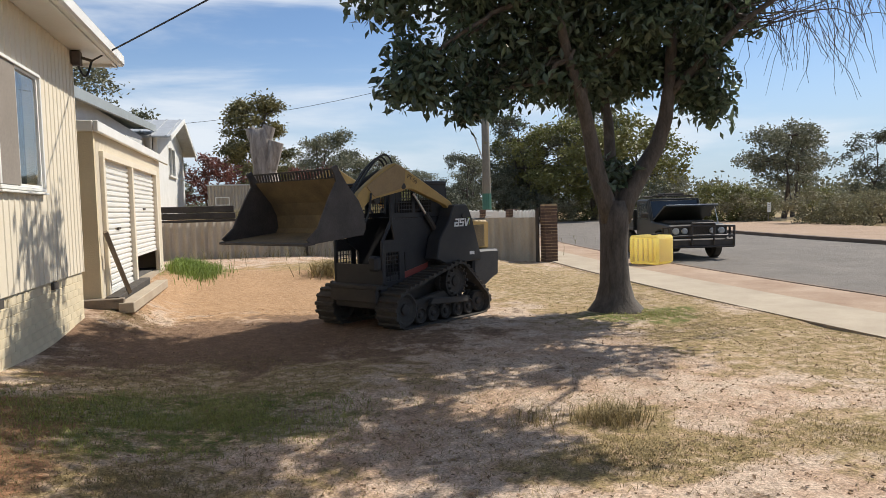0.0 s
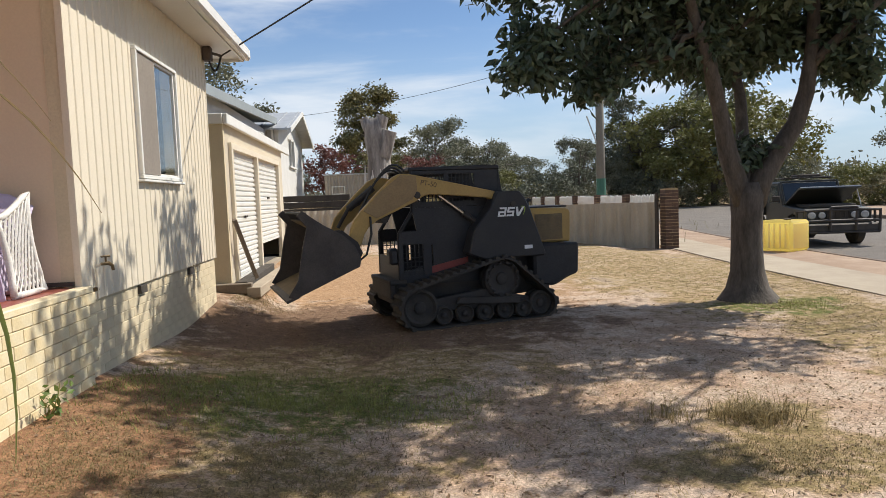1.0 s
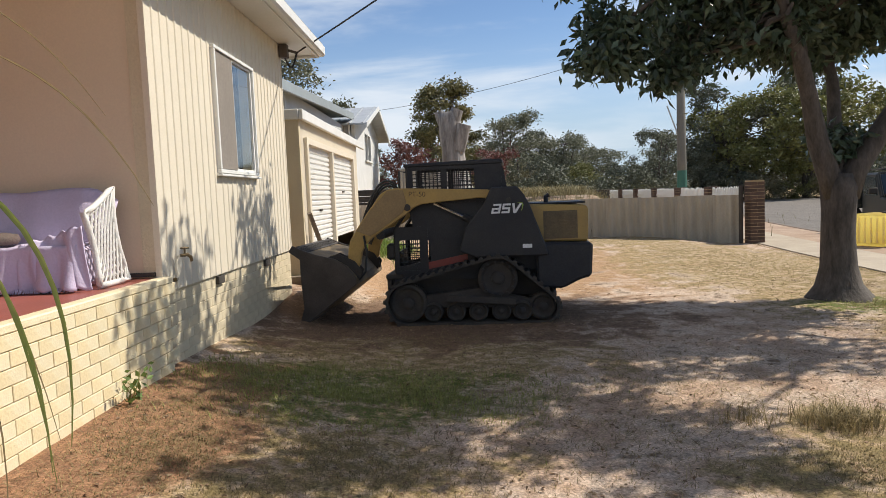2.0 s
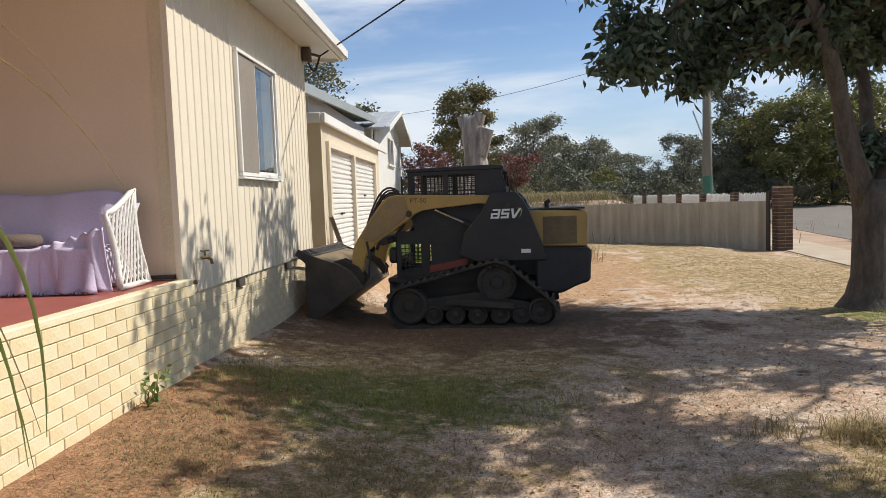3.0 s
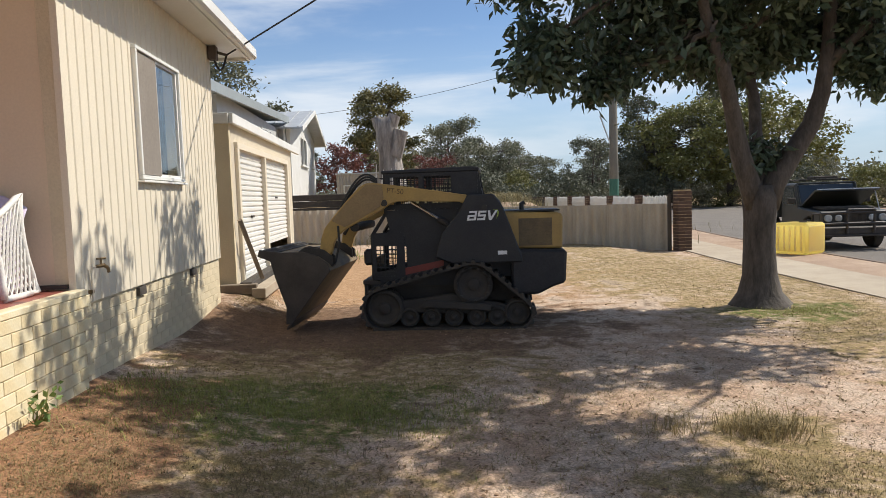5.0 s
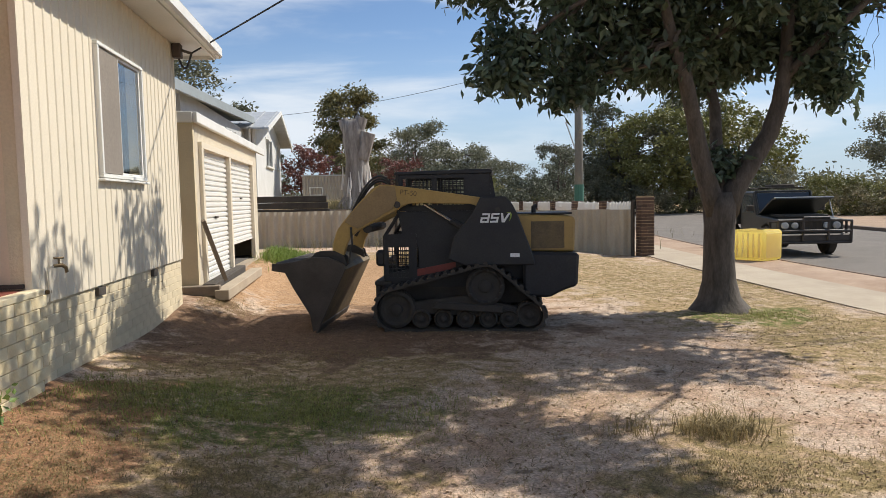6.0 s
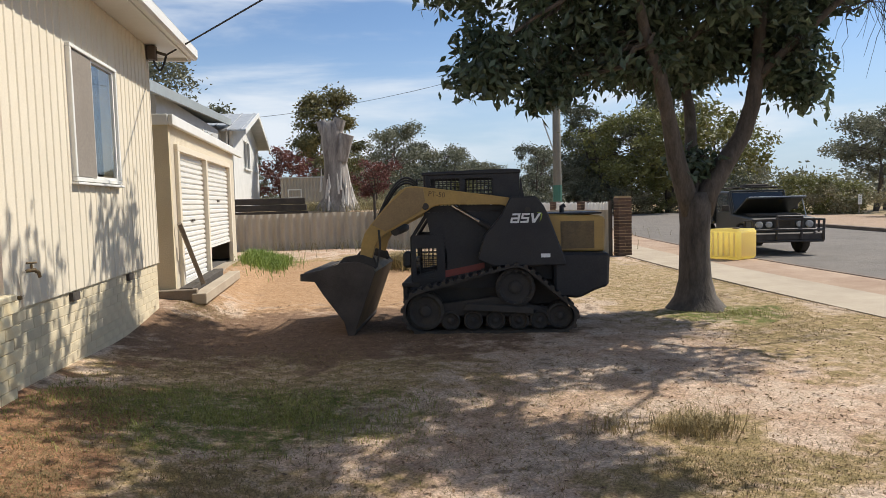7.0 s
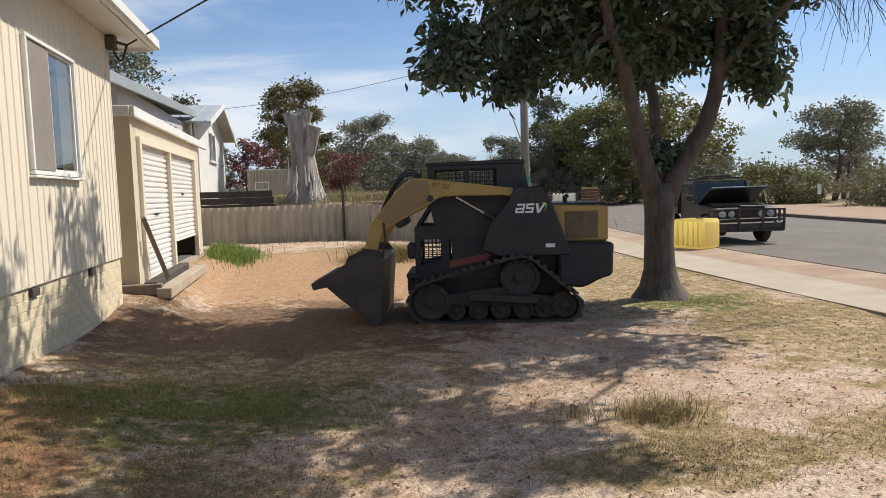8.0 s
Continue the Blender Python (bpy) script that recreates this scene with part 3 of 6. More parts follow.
# fences -----------------------------------------------------------------------
def ribbed_fence(a, b, top, name="fence"):
    (xa, ya), (xb, yb) = a, b
    length = math.hypot(xb - xa, yb - ya)
    ob = thing(name, "weathered grey-cream corrugated fibre-cement boundary fence", "fence", pose(xa, ya, 0, 0, 0, math.degrees(math.atan2(yb - ya, xb - xa))), "boundary fences", "structure")
    x = 0.0
    while x < length - 0.05:
        w = min(1.02, length - x)
        bm = bmesh.new()
        corrugated(bm, w + 0.04, -0.35, top + random.uniform(-0.012, 0.012), 0.255, 0.085, 0.008, 5)
        sh = part("sheet", bm, ASBESTOS, ob, smooth=True)
        sh.location = (x, random.uniform(-0.006, 0.006), 0)
        x += 1.02
    return ob


ribbed_fence((-4.6, 23.5), (0.50, 23.5), 1.05)
ribbed_fence((0.54, 23.5), (6.56, 18.45), 0.98)


def post(name, x, y, z0, z1, r, material, label, category="post"):
    ob = thing(name, label, category, pose(x, y, z0))
    bm = bmesh.new()
    tube(bm, ((0, 0, 0), (0, 0, z1 - z0)), r, 10)
    part("shaft", bm, material, ob)
    return ob


post("fence_post", 0.52, 23.3, -0.3, 1.62, 0.045, SLEEPER, "thin dark steel post standing at the fence")
post("fence_post", 6.5, 18.36, -0.3, 1.22, 0.05, SLEEPER, "short dark post at the end of the fence")


def brick_pillar(x, y, z0, z1, w):
    ob = thing("brick_pillar", "brown brick fence pillar", "pillar", pose(x, y, z0), "brick pillars")
    bm = bmesh.new()
    box(bm, 0, 0, (z1 - z0) / 2, w - 0.02, w - 0.02, z1 - z0)
    core = part("core", bm, MORTAR, ob)
    half = bmesh.new()
    box(half, 0, 0, 0, w, w / 2 - 0.006, 0.076, bevel=0.004)
    first = part("brick", half, BRICK_DARK, core)
    z, k = 0.04, 0
    while z < z1 - z0:
        for s in (-1, 1):
            o = first if k == 0 and s < 0 else new("brick", first.data)
            o.parent = core
            o.matrix_basis = pose(0, 0, z, 0, 0, 90 * (k % 2)) @ pose(0, s * w / 4, 0)
        z += 0.086
        k += 1


brick_pillar(6.82, 18.3, G, 1.33, 0.36)


def picket_fence():
    for y in (20.9, 23.9, 26.9, 29.9, 32.9, 35.9):
        brick_pillar(6.62 + (y - 18.2) * 0.03, y, G, 1.2, 0.32)
    for j, (ya, yb) in enumerate(((18.6, 20.7), (21.1, 23.7), (24.1, 26.7), (27.1, 29.7), (30.1, 32.7), (33.1, 35.7))):
        ob = thing("picket_fence", "white painted picket fence panel between brick pillars", "fence", group="picket panels")
        bm = bmesh.new()
        for z in (0.45, 0.95):
            box(bm, 6.62 + ((ya + yb) / 2 - 18.2) * 0.03, (ya + yb) / 2, z, 0.04, yb - ya, 0.07)
        part("rail", bm, WHITE, ob)
        y = ya + 0.05
        me = None
        while y < yb:
            if me is None:
                bm = bmesh.new()
                prism(bm, ((-0.035, 0.3), (0.035, 0.3), (0.035, 1.13), (0, 1.18), (-0.035, 1.13)), -0.01, 0.01, "x")
                o = part("picket", bm, WHITE, ob)
                me = o.data
            else:
                o = new("picket", me)
                o.parent = ob
            o.location = (6.59 + (y - 18.2) * 0.03, y, random.uniform(-0.02, 0.02))
            y += 0.125


picket_fence()


# track loader -------------------------------------------------------------------
PIVOT = (-0.50, 1.45)                     # rear pin of the lift arms: forward, up
PIN = (1.37, 0.63)                        # bucket pin with the arms at rest


def hull_belt(circles, steps=10):
    """The outline of a belt round wheels (x, z, r), given anticlockwise seen from the left."""
    pts = []
    for x, z, r in circles:
        pts += [(x + r * math.cos(6.28319 * k / 48), z + r * math.sin(6.28319 * k / 48)) for k in range(48)]
    pts = sorted(set((round(a, 5), round(b, 5)) for a, b in pts))

    def half(seq):
        out = []
        for p in seq:
            while len(out) > 1 and (out[-1][0] - out[-2][0]) * (p[1] - out[-2][1]) - (out[-1][1] - out[-2][1]) * (p[0] - out[-2][0]) <= 0:
                out.pop()
            out.append(p)
        return out[:-1]
    return half(pts) + half(pts[::-1])


def along(outline, gap):
    """Points and directions at even gaps along a closed outline."""
    out, left = [], 0.0
    k = len(outline)
    for i in range(k):
        a, b = Vector(outline[i]), Vector(outline[(i + 1) % k])
        d = (b - a).length
        while left < d:
            out.append((a + (b - a) * (left / d), (b - a).normalized()))
            left += gap
        left -= d
    return out


def wheel_part(name, x, z, r, y0, y1, parent, material=RUBBER, hub=DARK):
    """A grooved road wheel that lies across the loader, with its hub."""
    w = y1 - y0
    bm = bmesh.new()
    disc_profile(bm, ((r * 0.55, -w / 2 + 0.02), (r * 0.85, -w / 2), (r, -w / 2 + 0.015), (r, -w * 0.12), (r * 0.86, -w * 0.1), (r * 0.86, w * 0.1), (r, w * 0.12), (r, w / 2 - 0.015),
                      (r * 0.85, w / 2), (r * 0.72, w / 2 - 0.03), (r * 0.55, w / 2 - 0.035)), Matrix(), 24)
    ob = part(name, bm, material, parent, smooth=False)
    ob.matrix_basis = pose(x, (y0 + y1) / 2, z)
    bm = bmesh.new()
    disc_profile(bm, ((r * 0.2, w / 2 - 0.05), (r * 0.34, w / 2 - 0.036), (r * 0.32, w / 2 - 0.01), (r * 0.2, w / 2), (0.01, w / 2 + 0.004)), Matrix(), 14)
    part("hub", bm, hub, ob)
    return ob


WHEELS = []                               # (part, radius) pairs that turn as the loader drives


def undercarriage(ld, side):
    """One rubber track with its wheels; side is +1 on the left."""
    ya, yb = (0.40, 0.76) if side > 0 else (-0.76, -0.40)
    circles = ((0.74, 0.262, 0.235), (-0.34, 0.535, 0.245), (-0.86, 0.19, 0.165), (-0.4, 0.15, 0.12), (0.4, 0.15, 0.12))
    line = hull_belt(circles)
    bm = bmesh.new()
    pts = along(line, 0.045)
    ring = []
    for p, d in pts:
        nrm = Vector((d.y, -d.x))
        ring.append([bm.verts.new((q.x, y, q.y)) for q, y in ((p, ya), (p + nrm * 0.028, ya), (p + nrm * 0.028, yb), (p, yb))])
    for i in range(len(ring)):
        a, b = ring[i], ring[(i + 1) % len(ring)]
        for k in range(4):
            bm.faces.new((a[k], a[(k + 1) % 4], b[(k + 1) % 4], b[k]))
    belt = part("track_belt", bm, RUBBER, ld, "dusty black rubber track")
    lug = bmesh.new()
    prism(lug, ((-0.030, 0.0), (0.030, 0.0), (0.018, 0.028), (-0.018, 0.028)), ya - 0.003, yb + 0.003)
    me = None
    for p, d in along(line, 0.098):
        nrm = Vector((d.y, -d.x))
        if me is None:
            o = part("tread_bar", lug, RUBBER, belt)
            me = o.data
        else:
            o = new("tread_bar", me)
            o.parent = belt
        q = p + nrm * 0.028
        o.matrix_basis = Matrix(((d.x, 0, nrm.x, q.x), (0, 1, 0, 0), (d.y, 0, nrm.y, q.y), (0, 0, 0, 1)))
    # frame that carries the wheels
    bm = bmesh.new()
    ym = (ya + yb) / 2
    prism(bm, ((0.80, 0.22), (0.76, 0.32), (-0.1, 0.42), (-0.35, 0.36), (-0.9, 0.24), (-0.9, 0.16), (0.2, 0.19)), ym - 0.05, ym + 0.05, bevel=0.01)
    prism(bm, ((0.30, 0.28), (0.24, 0.36), (-0.55, 0.30), (-0.55, 0.22)), yb - 0.09 if side > 0 else ya + 0.03, yb - 0.03 if side > 0 else ya + 0.09, bevel=0.008)
    part("track_frame", bm, DARK, ld)
    for x, z, r in ((0.74, 0.262, 0.225), (-0.86, 0.19, 0.155), (0.44, 0.145, 0.115), (0.17, 0.145, 0.115), (-0.10, 0.145, 0.115), (-0.37, 0.145, 0.115), (-0.62, 0.145, 0.115)):
        WHEELS.append((wheel_part("road_wheel", x, z, r, ya + 0.07, yb - 0.07, ld), r))
    sp = wheel_part("drive_sprocket", -0.34, 0.535, 0.235, ya + 0.07, yb - 0.07, ld, DARK, DARK)
    WHEELS.append((sp, 0.235))
    bm = bmesh.new()
    for k in range(14):
        a = 6.28319 * k / 14
        tube(bm, ((0.2 * math.cos(a), -0.15, 0.2 * math.sin(a)), (0.2 * math.cos(a), 0.15, 0.2 * math.sin(a))), 0.018, 6)
    part("roller", bm, DARK, sp)


def mesh_guard(name, outline, y, gap, parent, lean=0.0):
    """A welded bar grille filling a box outline (x0, x1, z0, z1) on a side of the cab."""
    x0, x1, z0, z1 = outline
    bm = bmesh.new()
    n = max(2, round((x1 - x0) / gap))
    for i in range(n + 1):
        x = x0 + (x1 - x0) * i / n
        box(bm, x, y, (z0 + z1) / 2, 0.010, 0.010, z1 - z0)
    n = max(2, round((z1 - z0) / gap))
    for i in range(n + 1):
        z = z0 + (z1 - z0) * i / n
        box(bm, (x0 + x1) / 2, y + 0.003, z, x1 - x0, 0.010, 0.010)
    return part(name, bm, BLACK, parent)


def plate_frame(bm, outer, holes, y0, y1):
    """A flat plate across y made of strips round rectangular holes in (x, z); outer is (x0, x1, z0, z1)."""
    xs = sorted({outer[0], outer[1], *(h[0] for h in holes), *(h[1] for h in holes)})
    zs = sorted({outer[2], outer[3], *(h[2] for h in holes), *(h[3] for h in holes)})
    for xa, xb in zip(xs, xs[1:]):
        for za, zb in zip(zs, zs[1:]):
            cx, cz = (xa + xb) / 2, (za + zb) / 2
            if not any(h[0] < cx < h[1] and h[2] < cz < h[3] for h in holes):
                box(bm, cx, (y0 + y1) / 2, cz, xb - xa, y1 - y0, zb - za)
    bmesh.ops.remove_doubles(bm, verts=bm.verts, dist=0.0002)


LOWERED = ("cab_window_frame", "cab_side", "cab_rear_corner", "door_guard", "cab_back", "window_mesh", "side_mesh", "roof", "front_frame", "grab_rail", "work_lamp", "seat", "arm_tower",
           "rear_bumper", "engine_hood", "red_stripe", "track_cover")


def build_loader():
    ld = thing("track_loader", "compact black and yellow rubber-tracked loader with a raised bucket, dusty", "track loader")
    for side in (1, -1):
        undercarriage(ld, side)
    # chassis
    bm = bmesh.new()
    prism(bm, ((0.98, 0.28), (1.0, 0.52), (0.55, 0.62), (-1.0, 0.66), (-1.0, 0.30), (0.6, 0.22)), -0.385, 0.385, bevel=0.015)
    part("chassis", bm, DARK, ld)
    bm = bmesh.new()                                   # sloping covers above the tracks
    for s in (1, -1):
        prism(bm, ((0.94, 0.60), (0.90, 0.78), (-0.20, 1.0), (-0.86, 1.0), (-0.86, 0.7), (-0.2, 0.7)), *sorted((s * 0.385, s * 0.44)), bevel=0.008)
    part("track_cover", bm, BLACK, ld)
    bm = bmesh.new()
    prism(bm, ((0.50, 0.755), (0.50, 0.84), (0.02, 0.93), (0.02, 0.85)), 0.446, 0.462)
    part("red_stripe", bm, RED_PAINT, ld, "faded red panel")
    bm = bmesh.new()                                   # front step
    box(bm, 0.93, 0, 0.56, 0.22, 0.9, 0.06, bevel=0.012)
    box(bm, 1.0, 0, 0.46, 0.06, 0.86, 0.2, bevel=0.012)
    part("front_step", bm, DARK, ld)
    # cab
    for s in (1, -1):
        bm = bmesh.new()
        y0, y1 = sorted((s * 0.455, s * 0.425))
        plate_frame(bm, (-0.42, 0.72, 1.56, 2.02), ((-0.10, 0.24, 1.62, 1.96), (0.30, 0.66, 1.62, 1.96)), y0, y1)
        part("cab_window_frame", bm, BLACK, ld)
        bm = bmesh.new()
        prism(bm, ((0.72, 1.555), (0.72, 1.50), (0.66, 1.22), (0.48, 1.10), (0.47, 0.80), (0.66, 0.68), (0.60, 0.62), (-0.42, 0.62), (-0.50, 1.555)), y0, y1)
        part("cab_side", bm, BLACK, ld)
        bm = bmesh.new()
        prism(bm, ((-0.425, 2.02), (-0.50, 1.56), (-0.425, 1.56)), y0, y1)
        part("cab_rear_corner", bm, BLACK, ld)
        bm = bmesh.new()
        plate_frame(bm, (0.50, 0.90, 0.70, 1.28), ((0.60, 0.86, 0.74, 1.12),), *sorted((s * 0.462, s * 0.456)))
        part("door_guard", bm, BLACK, ld)
    bm = bmesh.new()
    box(bm, -0.44, 0, 1.20, 0.03, 0.85, 1.2)
    part("cab_back", bm, BLACK, ld)
    for s in (1, -1):
        mesh_guard("window_mesh", (-0.10, 0.24, 1.62, 1.96), s * 0.44, 0.05, ld)
        mesh_guard("window_mesh", (0.30, 0.66, 1.62, 1.96), s * 0.44, 0.05, ld)
        mesh_guard("side_mesh", (0.60, 0.86, 0.74, 1.12), s * 0.44, 0.052, ld)
    bm = bmesh.new()
    prism(bm, ((0.76, 2.0), (0.76, 2.04), (-0.30, 2.06), (-0.44, 2.05), (-0.44, 2.0)), -0.47, 0.47, bevel=0.012)
    part("roof", bm, BLACK, ld)
    bm = bmesh.new()                                   # front posts and sill
    for s in (1, -1):
        tube(bm, ((0.72, s * 0.44, 2.02), (0.72, s * 0.44, 1.52), (0.90, s * 0.44, 1.25), (0.90, s * 0.44, 0.72)), 0.025, 6)
    box(bm, 0.90, 0, 0.82, 0.03, 0.86, 0.28)
    part("front_frame", bm, BLACK, ld)
    bm = bmesh.new()                                   # front lamp and hand grip at the cab's upper corner
    tube(bm, ((0.72, 0.44, 1.94), (0.82, 0.44, 1.96), (0.82, 0.44, 1.62)), 0.012, 6)
    part("grab_rail", bm, BLACK, ld)
    bm = bmesh.new()
    box(bm, 0.96, 0.36, 0.98, 0.12, 0.16, 0.2, bevel=0.03)
    part("work_lamp", bm, BLACK, ld)
    bm = bmesh.new()                                   # seat inside
    box(bm, -0.05, 0, 0.95, 0.5, 0.5, 0.14, bevel=0.04)
    box(bm, -0.3, 0, 1.3, 0.12, 0.48, 0.6, bevel=0.04)
    part("seat", bm, DARK, ld)
    # rear towers
    for s in (1, -1):
        bm = bmesh.new()
        prism(bm, ((-0.30, 1.72), (-0.60, 1.72), (-0.68, 1.62), (-0.74, 1.50), (-0.94, 0.95), (-0.94, 0.90), (-0.10, 0.90), (0.10, 0.98), (0.02, 1.26), (-0.20, 1.52)), *sorted((s * 0.47, s * 0.70)), bevel=0.015)
        tower = part("arm_tower", bm, BLACK, ld)
        if s > 0:
            def slant(pts, x):
                return [(-0.29 + 0.82 * (x + 0.27) - 0.94 * a - 0.18 * b, 1.41 + 0.86 * b) for a, b in pts]
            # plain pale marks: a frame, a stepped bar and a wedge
            bm = bmesh.new()
            for q in (((0, 0), (0.11, 0), (0.11, 0.025), (0, 0.025)), ((0, 0.05), (0.11, 0.05), (0.11, 0.075), (0, 0.075)), ((0.01, 0.105), (0.11, 0.105), (0.11, 0.13), (0.01, 0.13)),
                      ((0.085, 0.0251), (0.11, 0.0251), (0.11, 0.1049), (0.085, 0.1049)), ((0, 0.0251), (0.025, 0.0251), (0.025, 0.0499), (0, 0.0499))):
                prism(bm, slant(q, -0.27), 0.7005, 0.708)
            part("pale_mark", bm, DECAL, tower, "white slanted mark")
            bm = bmesh.new()
            for q in (((0, 0), (0.10, 0), (0.10, 0.026), (0, 0.026)), ((0, 0.052), (0.10, 0.052), (0.10, 0.078), (0, 0.078)), ((0, 0.104), (0.10, 0.104), (0.10, 0.13), (0, 0.13)),
                      ((0.075, 0.0261), (0.10, 0.0261), (0.10, 0.0519), (0.075, 0.0519)), ((0, 0.0781), (0.025, 0.0781), (0.025, 0.1039), (0, 0.1039))):
                prism(bm, slant(q, -0.415), 0.7005, 0.708)
            part("pale_mark", bm, DECAL, tower, "white slanted mark")
            bm = bmesh.new()
            prism(bm, slant(((0.0, 0.13), (0.03, 0.13), (0.055, 0.04), (0.095, 0.13), (0.125, 0.13), (0.07, 0), (0.035, 0)), -0.545), 0.7005, 0.708)
            part("pale_mark", bm, DECAL, tower, "white slanted wedge mark")
            bm = bmesh.new()
            prism(bm, ((-0.60, 1.53), (-0.655, 1.53), (-0.67, 1.505), (-0.66, 1.46), (-0.635, 1.42), (-0.652, 1.475), (-0.648, 1.508)), 0.7025, 0.707)
            part("swoosh", bm, LIME, tower, "lime green curved mark")
            bm = bmesh.new()
            box(bm, -0.70, 0.703, 1.02, 0.11, 0.006, 0.045)
            part("sticker", bm, DECAL, tower, "small white warning sticker")
    # rear
    bm = bmesh.new()
    prism(bm, ((-0.80, 0.52), (-1.10, 0.50), (-1.30, 0.60), (-1.44, 0.64), (-1.46, 1.03), (-0.80, 1.05)), -0.66, 0.66, bevel=0.03)
    part("rear_bumper", bm, BLACK, ld)
    bm = bmesh.new()
    prism(bm, ((-0.78, 1.05), (-1.42, 1.04), (-1.43, 1.44), (-1.38, 1.47), (-0.70, 1.50)), -0.50, 0.50, bevel=0.02)
    hood = part("engine_hood", bm, YELLOW, ld, "yellow engine cover")
    for s in (1, -1):
        bm = bmesh.new()
        box(bm, -1.10, s * 0.5, 1.245, 0.40, 0.008, 0.33)
        for k in range(9):
            box(bm, -1.10, s * 0.506, 1.10 + k * 0.036, 0.36, 0.01, 0.02)
        part("grille", bm, TAN, hood, "dusty tan side grille")
    bm = bmesh.new()
    box(bm, -1.05, 0, 1.50, 0.7, 0.9, 0.02, bevel=0.005)
    tube(bm, ((-0.95, 0.2, 1.5), (-0.95, 0.2, 1.58), (-0.99, 0.2, 1.60)), 0.03, 8)
    part("hood_lid", bm, BLACK, hood)
    for o in ld.children:
        if o.name.split(".")[0] in LOWERED:
            o.location.z -= 0.11
    # lift arms: one moving part about the rear pin, modelled about that pin at rest
    bm = bmesh.new()
    tube(bm, ((1.55, -0.56, -0.42), (1.55, 0.56, -0.42)), 0.055, 10)
    arm = part("lift_arm", bm, DARK, ld, "pair of bent yellow lift arms")
    bm = bmesh.new()
    tube(bm, ((0.0, -0.72, 0.0), (0.0, 0.72, 0.0)), 0.035, 10)
    part("pivot_shaft", bm, DARK, arm)
    shape = ((0.05, 0.06), (0.24, 0.125), (0.84, 0.138), (1.36, 0.145), (1.46, 0.125), (1.54, 0.07), (1.70, -0.15), (1.85, -0.375), (1.91, -0.48), (1.935, -0.60), (1.94, -0.76),
             (1.92, -0.84), (1.85, -0.86), (1.79, -0.77), (1.77, -0.63), (1.73, -0.54), (1.64, -0.45), (1.42, -0.30), (1.22, -0.165), (1.13, -0.085), (1.05, -0.05), (0.91, -0.03), (0.33, 0.03), (0.05, -0.02))
    for s in (1, -1):
        bm = bmesh.new()
        prism(bm, shape, *sorted((s * 0.53, s * 0.61)), bevel=0.008)
        part("arm", bm, YELLOW, arm)
        bm = bmesh.new()                               # welded cheek plate at the elbow, its browner yellow imitating shade
        prism(bm, ((1.26, 0.13), (1.45, 0.115), (1.66, -0.12), (1.83, -0.37), (1.66, -0.43), (1.44, -0.28), (1.26, -0.14), (1.22, -0.02)), *sorted((s * 0.6105, s * 0.622)), bevel=0.003)
        part("cheek_plate", bm, SHADED_YELLOW, arm, "yellow cheek plate with shade put into its colour")
        for x, z, r in ((1.64, -0.235, 0.042), (1.40, -0.17, 0.022), (1.21, -0.085, 0.042)):
            bm = bmesh.new()
            disc_profile(bm, ((r, -0.045), (r, 0.045), (r * 0.6, 0.05)), Matrix.Translation((x, s * 0.57, z)), 14)
            part("pivot_boss", bm, STEEL, arm)
    letters("lettering", "PT-50", 0.085, 0.002, BROWN_DECAL, arm, Matrix(((-1, 0, 0, 1.09), (0, 0, 1, 0.6125), (0.0, 1, 0, 0.045), (0, 0, 0, 1))), "dark model lettering")
    for s in (1, -1):                                   # lift and tilt rams
        for name, a, b, r, m in (("ram_rod", (0.90, -0.04), (0.55, -0.20), 0.022, CHROME), ("ram", (0.55, -0.20), (0.02, -0.44), 0.04, DARK)):
            bm = bmesh.new()
            tube(bm, ((a[0], s * 0.50, a[1]), (b[0], s * 0.50, b[1])), r, 8)
            part(name, bm, m, arm)
        bm = bmesh.new()
        tube(bm, ((1.50, s * 0.40, -0.02), (1.78, s * 0.40, -0.34), (1.781, s * 0.40, -0.341), (1.88, s * 0.40, -0.60)), [0.045, 0.045, 0.024, 0.024], 8)
        part("tilt_ram", bm, DARK, arm)
    for k, dy in enumerate((0.34, 0.38, 0.45)):         # hoses
        bm = bmesh.new()
        tube(bm, [(1.36 + 0.50 * a, dy, 0.12 + 0.17 * math.sin(2.7 * a) - 0.78 * a * a + 0.03 * k) for a in (0, 0.1, 0.2, 0.3, 0.4, 0.5, 0.6, 0.7, 0.8, 0.9, 1.0)], 0.013, 6)
        part("hose", bm, CABLE, arm)
    bm = bmesh.new()
    tube(bm, ((1.74, 0.63, -0.42), (1.70, 0.64, -0.62), (1.72, 0.64, -0.86), (1.80, 0.62, -0.95)), 0.014, 6)
    part("hose", bm, CABLE, arm)
    # bucket about its pin, floor level
    heel, lip, top = (0.05, -0.18), (0.87, -0.19), (0.32, 0.50)
    back = (heel, (0.02, -0.10), (0.03, 0.06), (0.10, 0.22), (0.24, 0.40), top)
    bm = bmesh.new()
    inner = [(x + 0.03, z + 0.01) for x, z in back]
    inner[0] = (heel[0] + 0.05, heel[1] + 0.03)
    prism(bm, [lip, (lip[0], lip[1] + 0.022)] + inner + list(back)[::-1], -0.78, 0.78)
    bucket = part("bucket", bm, TAN, ld, "worn wide steel bucket with scuffed tan inside")
